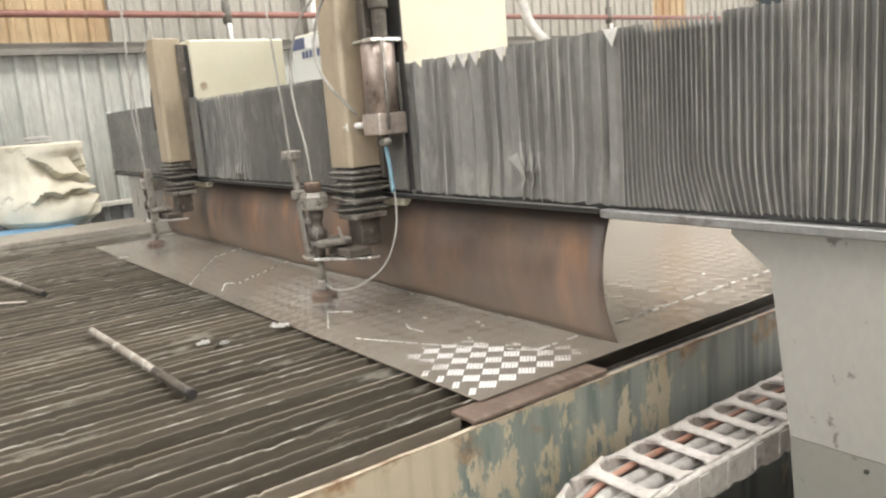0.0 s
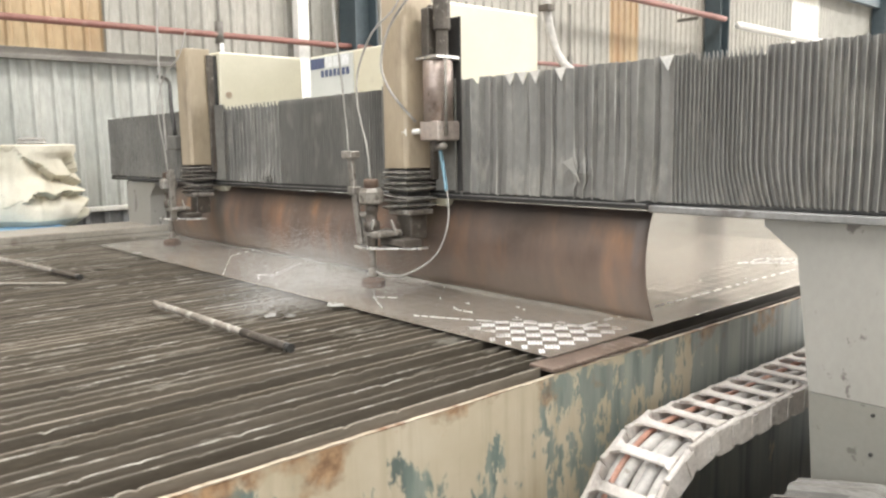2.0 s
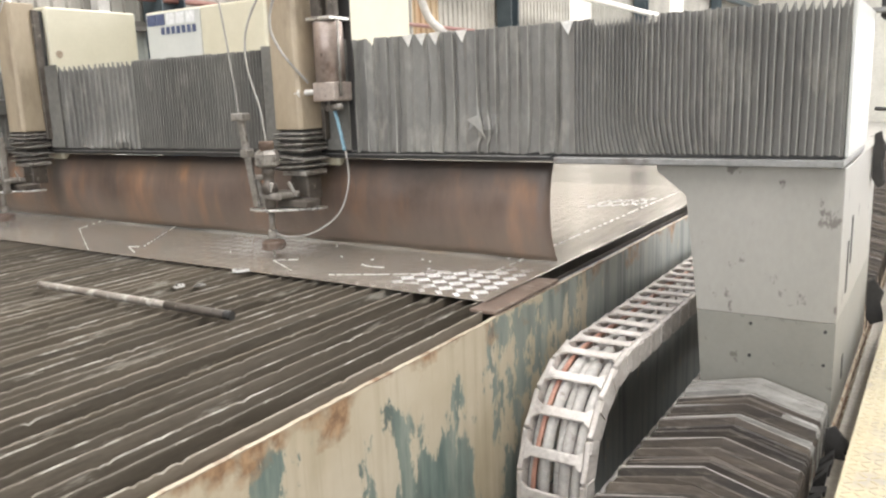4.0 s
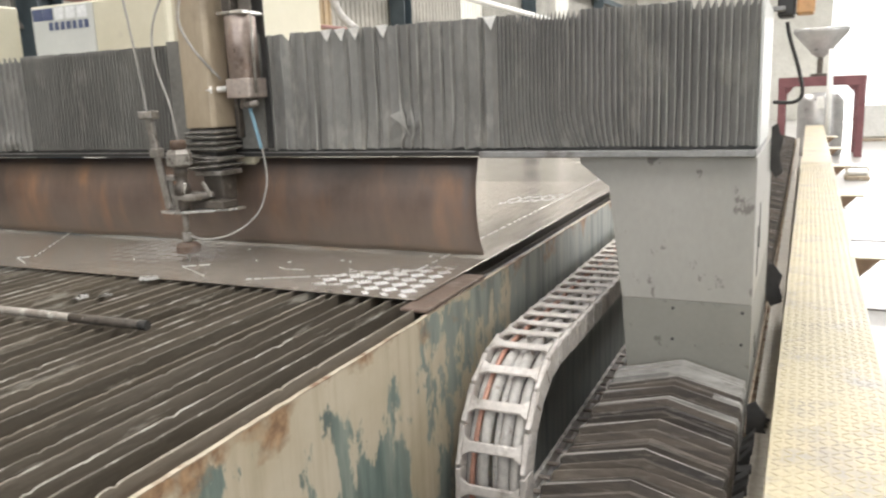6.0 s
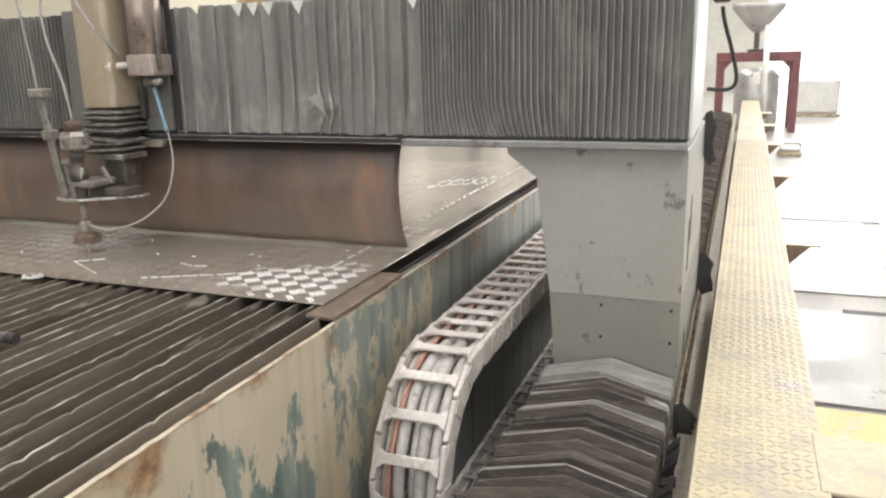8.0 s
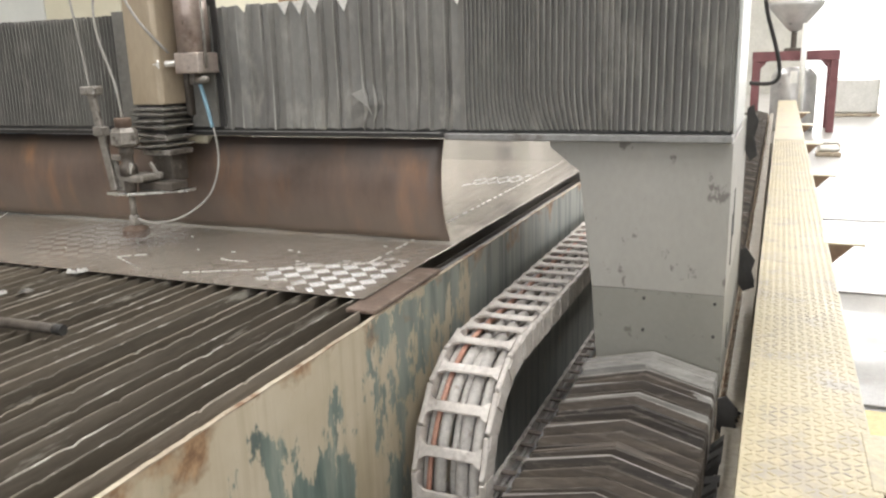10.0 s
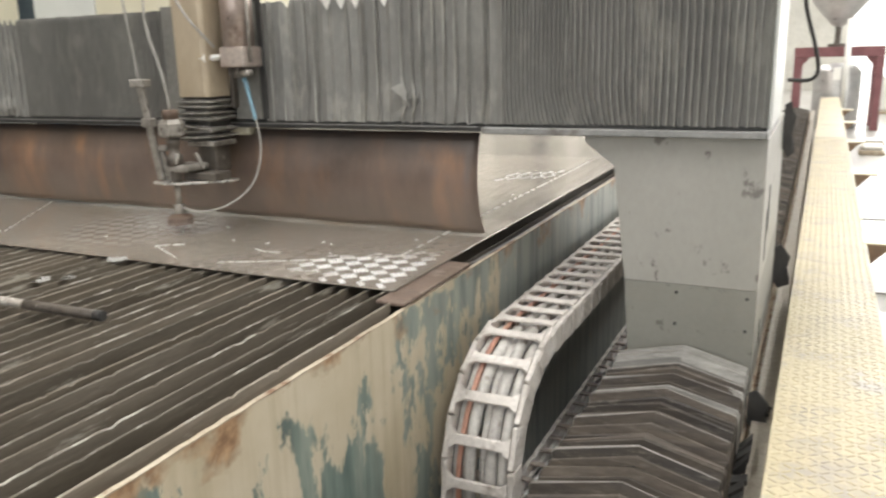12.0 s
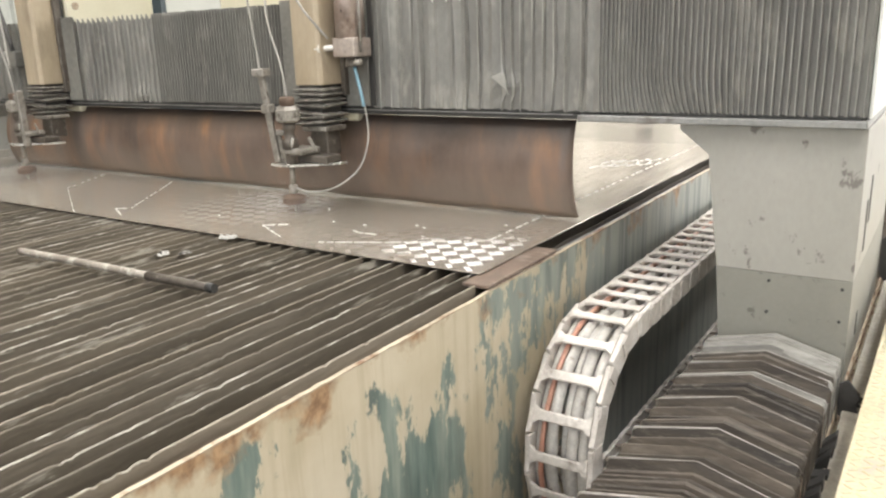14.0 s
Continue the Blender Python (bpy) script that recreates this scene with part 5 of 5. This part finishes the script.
# ---------------------------------------------------------------- rail and its gaiter
railbase = thing("track_bed", "beige rusty steel bed carrying the gantry track", "track bed")
part("beam", box(bmesh.new(), (0.362, -3.0, 0.0), (0.79, 12.5, zp(-0.44)), 0.006), M_RAILBASE, railbase)
part("rail", box(bmesh.new(), (0.56, -3.0, zp(-0.44)), (0.66, 12.5, zp(-0.41)), 0.006), M_GANTRY_TRIM, railbase)
part("side_strip", box(bmesh.new(), (0.792, -3.0, 0.30), (0.806, 12.5, 0.44), 0.003), M_RAILBASE, railbase)
part("side_ledge", box(bmesh.new(), (0.8065, -3.0, 0.465), (0.858, 12.5, 0.478), 0.002), M_FLANGE, railbase, "dull dusty ledge plate")
part("guide_plate", box(bmesh.new(), (0.352, -0.6, 0.02), (0.358, 8.0, zp(-0.45)), 0.001), M_DARKPLATE, railbase, "dark grey steel guide plate")
for k in range(32):
    part("stud", box(bmesh.new(), (0.372, -1.45 + 0.066 * k, zp(-0.4395)), (0.424, -1.412 + 0.066 * k, zp(-0.412)), 0.004), M_BLACK, railbase)

PL = [(0.420, -0.43), (0.424, -0.318), (0.430, -0.309), (0.615, -0.265), (0.782, -0.308), (0.788, -0.318), (0.788, -0.42)]


def pleat_mesh(seed, half, edge, cloth=M_PLEAT):
    """One roof-shaped fold of the rail gaiter."""
    r = random.Random(seed)
    bm = bmesh.new()
    rows = []
    for y, dz, sx in ((-half, -0.026, 0.985), (-half * 0.2, -0.0015, 1.0), (half * 0.1, 0.0, 1.0), (half, -0.026, 0.985)):
        rows.append([bm.verts.new((0.6 + (x - 0.6) * sx + r.uniform(-0.002, 0.002), y + r.uniform(-0.003, 0.003), zp(z + dz) + r.uniform(-0.002, 0.002))) for x, z in PL])
    for n, (a, b) in enumerate(zip(rows, rows[1:])):
        for k in range(len(PL) - 1):
            f = bm.faces.new((a[k], b[k], b[k + 1], a[k + 1]))
            f.material_index = 1 if edge and n == 1 else 0
    g = bmesh.ops.extrude_face_region(bm, geom=bm.faces[:])
    for v in g["geom"]:
        if isinstance(v, bmesh.types.BMVert):
            v.co.z -= 0.0025
    return mesh_of("pleat", bm, [cloth, M_PLEAT_EDGE])


gaiter = thing("rail_gaiter", "dirty grey roof-shaped pleated gaiter over the gantry rail", "rail gaiter")
fold_kinds = [pleat_mesh(s, 0.0125, s > 4) for s in range(7)]
dusty_kinds = [pleat_mesh(s, 0.0125, s > 4, M_DUSTY_PLEAT) for s in range(7)]
moving_pleats = []
r = random.Random(12)
NP = 96
for i in range(NP):
    t = i / (NP - 1)
    k = 5 + r.randrange(2) if i % 7 == 0 or i < 3 else r.randrange(5)
    p = new("pleat", dusty_kinds[k] if i < 7 or (i < 16 and i % 4 == 1) else fold_kinds[k])
    p.parent = gaiter
    y = 0.408 - 1.95 * t + r.uniform(-0.006, 0.006)
    z = (0.005 if k > 4 else -0.008 + r.uniform(-0.010, 0.006))
    tw = r.uniform(-2.4, 2.4)
    moving_pleats.append((p, y, z, tw, 1 - t))
for i in range(34):
    bm = prism(bmesh.new(), [(0.788, zp(-0.42)), (0.812 + r.uniform(0, 0.012), zp(-0.40) + r.uniform(-0.01, 0.02)), (0.805 + r.uniform(0, 0.02), zp(-0.47) + r.uniform(-0.02, 0.02)), (0.789, zp(-0.46))], "y", -1.5 + 0.055 * i, -1.465 + 0.055 * i)
    part("hem_flap", bm, M_BLACK, gaiter, "ragged black rubber")
far_gaiter = thing("rail_gaiter", "dirty grey pleated gaiter over the rail behind the gantry", "rail gaiter")
for i in range(150):
    p = new("pleat", fold_kinds[i % 7])
    p.parent = far_gaiter
    p.matrix_local = pose(0, 1.72 + 0.062 * i, r.uniform(-0.008, 0.002), 0, 0, r.uniform(-1.5, 1.5))

# ---------------------------------------------------------------- far end: abrasive hopper on its stand
stand = thing("hopper_stand", "maroon steel frame stand under an abrasive hopper", "stand", (1.155, 14.9, 0))
for x in (-0.66, 0.66):
    for y in (-0.5, 0.5):
        part("leg", box(bmesh.new(), (x - 0.065, y - 0.065, 0), (x + 0.065, y + 0.065, 1.298), 0.006), M_MAROON, stand)
for y in (-0.5, 0.5):
    part("rail", box(bmesh.new(), (-0.73, y - 0.072, 1.30), (0.73, y + 0.072, 1.474), 0.006), M_MAROON, stand)
    for s in (-1, 1):
        part("gusset", prism(bmesh.new(), [(s * 0.594, 1.298), (s * 0.594, 1.15), (s * 0.46, 1.298)], "y", y - 0.02, y + 0.02), M_MAROON, stand)
hop = thing("abrasive_hopper", "galvanised conical abrasive hopper with a pipe", "hopper", (1.116, 14.9, 1.475))
part("cone", lathe(bmesh.new(), [(0.06, 0.35), (0.15, 0.42), (0.47, 0.80), (0.49, 0.88), (0.47, 0.88)], 24), M_GALV, hop, smooth=True)
part("valve", lathe(bmesh.new(), [(0.16, 0.0), (0.16, 0.05), (0.05, 0.06), (0.05, 0.349)], 14), M_DARKSTEEL, hop)
tk = thing("pressure_tank", "pale grey cylinder tank under the stand", "tank", (1.17, 14.9, 0))
part("shell", lathe(bmesh.new(), [(0.38, 0.0), (0.40, 0.05), (0.40, 1.02), (0.3, 1.14), (0.1, 1.18)], 24), M_GALV, tk, smooth=True)
stack = thing("standpipe", "pale grey upright pipe in front of the hopper stand", "pipe", (1.29, 14.27, 0.0))
part("pipe", lathe(bmesh.new(), [(0.05, 0.0), (0.05, 1.95)], 14), M_WHITE, stack, smooth=True)
part("tag", box(bmesh.new(), (-0.2, -0.075, 0.9), (-0.08, -0.03, 1.12), 0.004), M_WHITE, stack)
for i, (x, y, w, hgt) in enumerate([(2.5, 18.9, 0.55, 0.85), (1.62, 10.8, 0.16, 0.14), (1.68, 11.9, 0.16, 0.1)]):
    pal = thing("pallet_stack", "pale bundle of bagged goods on a low pallet", "pallet", (x, y, 0), "goods on the floor")
    part("base", box(bmesh.new(), (-w, -w, 0), (w, w, 0.06), 0.01), M_RAILBASE, pal)
    part("wrapped_load", box(bmesh.new(), (-w * 0.9, -w * 0.9, 0.062), (w * 0.9, w * 0.9, hgt), 0.05), M_WHITE, pal)

# ---------------------------------------------------------------- beyond the table: wrapped drum
bm = bmesh.new()
NS, NR = 84, 54
rows = []
for j in range(NR + 1):
    v = j / NR
    row = []
    for k in range(NS):
        a = 2 * math.pi * k / NS
        # slack cloth gathers in slanting folds on one side, hangs smooth on the other
        turn = (a - 1.25 + math.pi) % (2 * math.pi) - math.pi
        side = max(0.0, min(1.0, (1.75 - abs(turn)) / 0.35))
        slack = side * max(0.0, min(1.0, (0.93 - v) / 0.06)) + 0.08 * (1 - side)
        warp = noise.noise(Vector((math.cos(a), math.sin(a), v * 1.5)) * 2.3)
        band = 2.5 * math.atan2(v - 0.52, 0.22 + 0.55 * abs(turn)) + 0.35 * warp + 0.2
        crease = (band - math.floor(band)) ** 1.6
        body = 0.245 + 0.06 * math.exp(-((v - 0.33) / 0.25) ** 2) - 0.13 * max(0.0, 0.22 - v) / 0.22
        rad = body - 0.085 * slack * crease + 0.005 * noise.noise(Vector((4 * math.cos(a), 4 * math.sin(a), v * 9)))
        sq = 1.0 / (abs(math.cos(a - 0.52)) ** 4 + abs(math.sin(a - 0.52)) ** 4) ** 0.18
        z = 0.83 + 0.635 * v - 0.028 * slack * crease
        row.append(bm.verts.new((rad * sq * math.cos(a), rad * sq * math.sin(a), z)))
    rows.append(row)
for f in (0.96, 0.93, 0.55):
    rows.append([bm.verts.new((v.co.x * f, v.co.y * f, 1.474 - 0.004 * (f > 0.94))) for v in rows[NR]])
for a, b in zip(rows, rows[1:]):
    for k in range(NS):
        bm.faces.new((a[k], a[(k + 1) % NS], b[(k + 1) % NS], b[k]))
bm.faces.new(rows[-1])
bm.faces.new(rows[0][::-1])
wrap = thing("wrapped_drum", "drum wrapped in creased cream canvas beside the table", "wrapped drum", (-4.72, 0.045, 0))
part("canvas", bm, M_CLOTH, wrap)
part("pedestal", box(bmesh.new(), (-0.2, -0.2, 0), (0.2, 0.2, 0.82), 0.02), M_DARKSTEEL, wrap)
part("knot", lathe(bmesh.new(), [(0.05, 1.465), (0.10, 1.485), (0.085, 1.50), (0.095, 1.51), (0.05, 1.525)], 9), M_GALV, wrap, "bunched silvery plastic")
bl = thing("blue_sheet", "folded blue plastic sheet lying by the tank flange", "plastic sheet", (-4.42, -0.12, 0.0))
part("fold", box(box(bmesh.new(), (-0.22, -0.5, 0.0), (0.2, 0.32, 0.90), 0.03), (-0.18, -0.4, 0.902), (0.15, 0.25, 0.93), 0.012), M_BLUE, bl)
bench = thing("low_beam", "pale steel channel along the far rail", "steel channel", (-4.5, 0, 0))
part("channel", box(bmesh.new(), (-0.12, 0.9, 0.80), (0.12, 9.0, 0.92), 0.01), M_RAILBASE, bench)
part("foot", box(bmesh.new(), (-0.08, 1.0, 0.0), (0.08, 1.2, 0.80), 0.01), M_RAILBASE, bench)
part("foot", box(bmesh.new(), (-0.08, 7.6, 0.0), (0.08, 7.8, 0.80), 0.01), M_RAILBASE, bench)


# ---------------------------------------------------------------- spray thrown up by the jet
def mist(name, n, sx, sy, sz, seed, size=0.0011):
    """A loose cloud of fine droplets, thick in the middle."""
    r = random.Random(seed)
    verts, faces = [], []
    for i in range(n):
        c = Vector((r.gauss(0, sx), r.gauss(0, sy), abs(r.gauss(0, sz))))
        s = size * r.uniform(0.5, 1.3)
        k = len(verts)
        verts += [c + Vector(q) * s for q in ((1, 0, -0.5), (-0.6, 0.8, -0.5), (-0.6, -0.8, -0.5), (0, 0, 1))]
        faces += [(k, k + 1, k + 2), (k, k + 1, k + 3), (k + 1, k + 2, k + 3), (k + 2, k, k + 3)]
    me = bpy.data.meshes.new(name)
    me.from_pydata(verts, [], faces)
    me.materials.append(M_DROPS)
    return tagged(new(name, me), "pale spray mist of fine water droplets above the plate", "water mist", "spray", "stuff")


haze_1 = mist("spray_mist", 5000, 0.11, 0.06, 0.035, 1, 0.0009)
haze_2 = mist("spray_mist", 7000, 0.2, 0.09, 0.05, 2, 0.0009)
puff_1 = mist("spray_mist", 24000, 0.16, 0.12, 0.09, 3, 0.0010)
puff_2 = mist("spray_mist", 24000, 0.22, 0.14, 0.09, 4, 0.0010)
puff_3 = mist("spray_mist", 12000, 0.08, 0.10, 0.05, 5, 0.0010)


# ---------------------------------------------------------------- what moves
DRIVE = [(0, 0.0, 0.0), (1, 0.008, 0.0), (2.5, 0.022, -0.003), (5, 0.060, -0.016), (6.5, 0.086, -0.017), (8, 0.106, -0.023), (11, 0.158, -0.031), (12.5, 0.182, -0.031), (14, 0.214, -0.029)]


def motions():
    walk(gantry, [(t, pose(0, g, 0)) for t, g, h in DRIVE])
    for head in (head_1, head_2):
        b = head.location.copy()
        walk(head, [(t, pose(b.x + h, b.y + g, b.z)) for t, g, h in DRIVE])
    walk(haze_1, [(t, pose(HX + h - 0.02, HY + g, zp(0.01))) for t, g, h in DRIVE])
    walk(haze_2, [(t, pose(HX - 1.755 + h, HY + g, zp(0.01))) for t, g, h in DRIVE])
    # bursts leave the cut, drift towards the tank's near end and sink between the slats
    walk(puff_1, [(0, pose(-0.95, 0.17, zp(-0.34))), (0.9, pose(-0.95, 0.17, zp(-0.34))), (1.3, pose(-1.02, 0.14, zp(-0.05))), (1.5, pose(-0.97, 0.12, zp(0.01))), (1.8, pose(-1.15, 0.08, zp(0.02))), (2.3, pose(-1.35, 0.04, zp(-0.02))), (3.4, pose(-1.6, -0.1, zp(-0.38))), (14, pose(-1.6, -0.1, zp(-0.38)))])
    walk(puff_2, [(0, pose(-1.05, 0.17, zp(-0.38))), (1.2, pose(-1.05, 0.17, zp(-0.38))), (1.6, pose(-1.08, 0.13, zp(-0.03))), (2.0, pose(-1.22, 0.10, zp(0.015))), (2.5, pose(-1.45, 0.08, zp(-0.03))), (3.6, pose(-1.8, -0.05, zp(-0.42))), (14, pose(-1.8, -0.05, zp(-0.42)))])
    walk(puff_3, [(0, pose(-0.85, -0.05, zp(-0.40))), (1.1, pose(-0.85, -0.05, zp(-0.40))), (1.5, pose(-0.80, -0.12, zp(-0.02))), (1.8, pose(-0.95, -0.15, zp(-0.0))), (2.3, pose(-1.1, -0.2, zp(-0.1))), (3.0, pose(-1.2, -0.25, zp(-0.42))), (14, pose(-1.2, -0.25, zp(-0.42)))])
    walk(chain, [(t, pose(0, g / 2, 0)) for t, g, h in DRIVE])
    for p, y, z, tw, share in moving_pleats:
        walk(p, [(t, pose(0, y + g * share, z, 0, 0, tw)) for t, g, h in DRIVE[::2]])


motions()
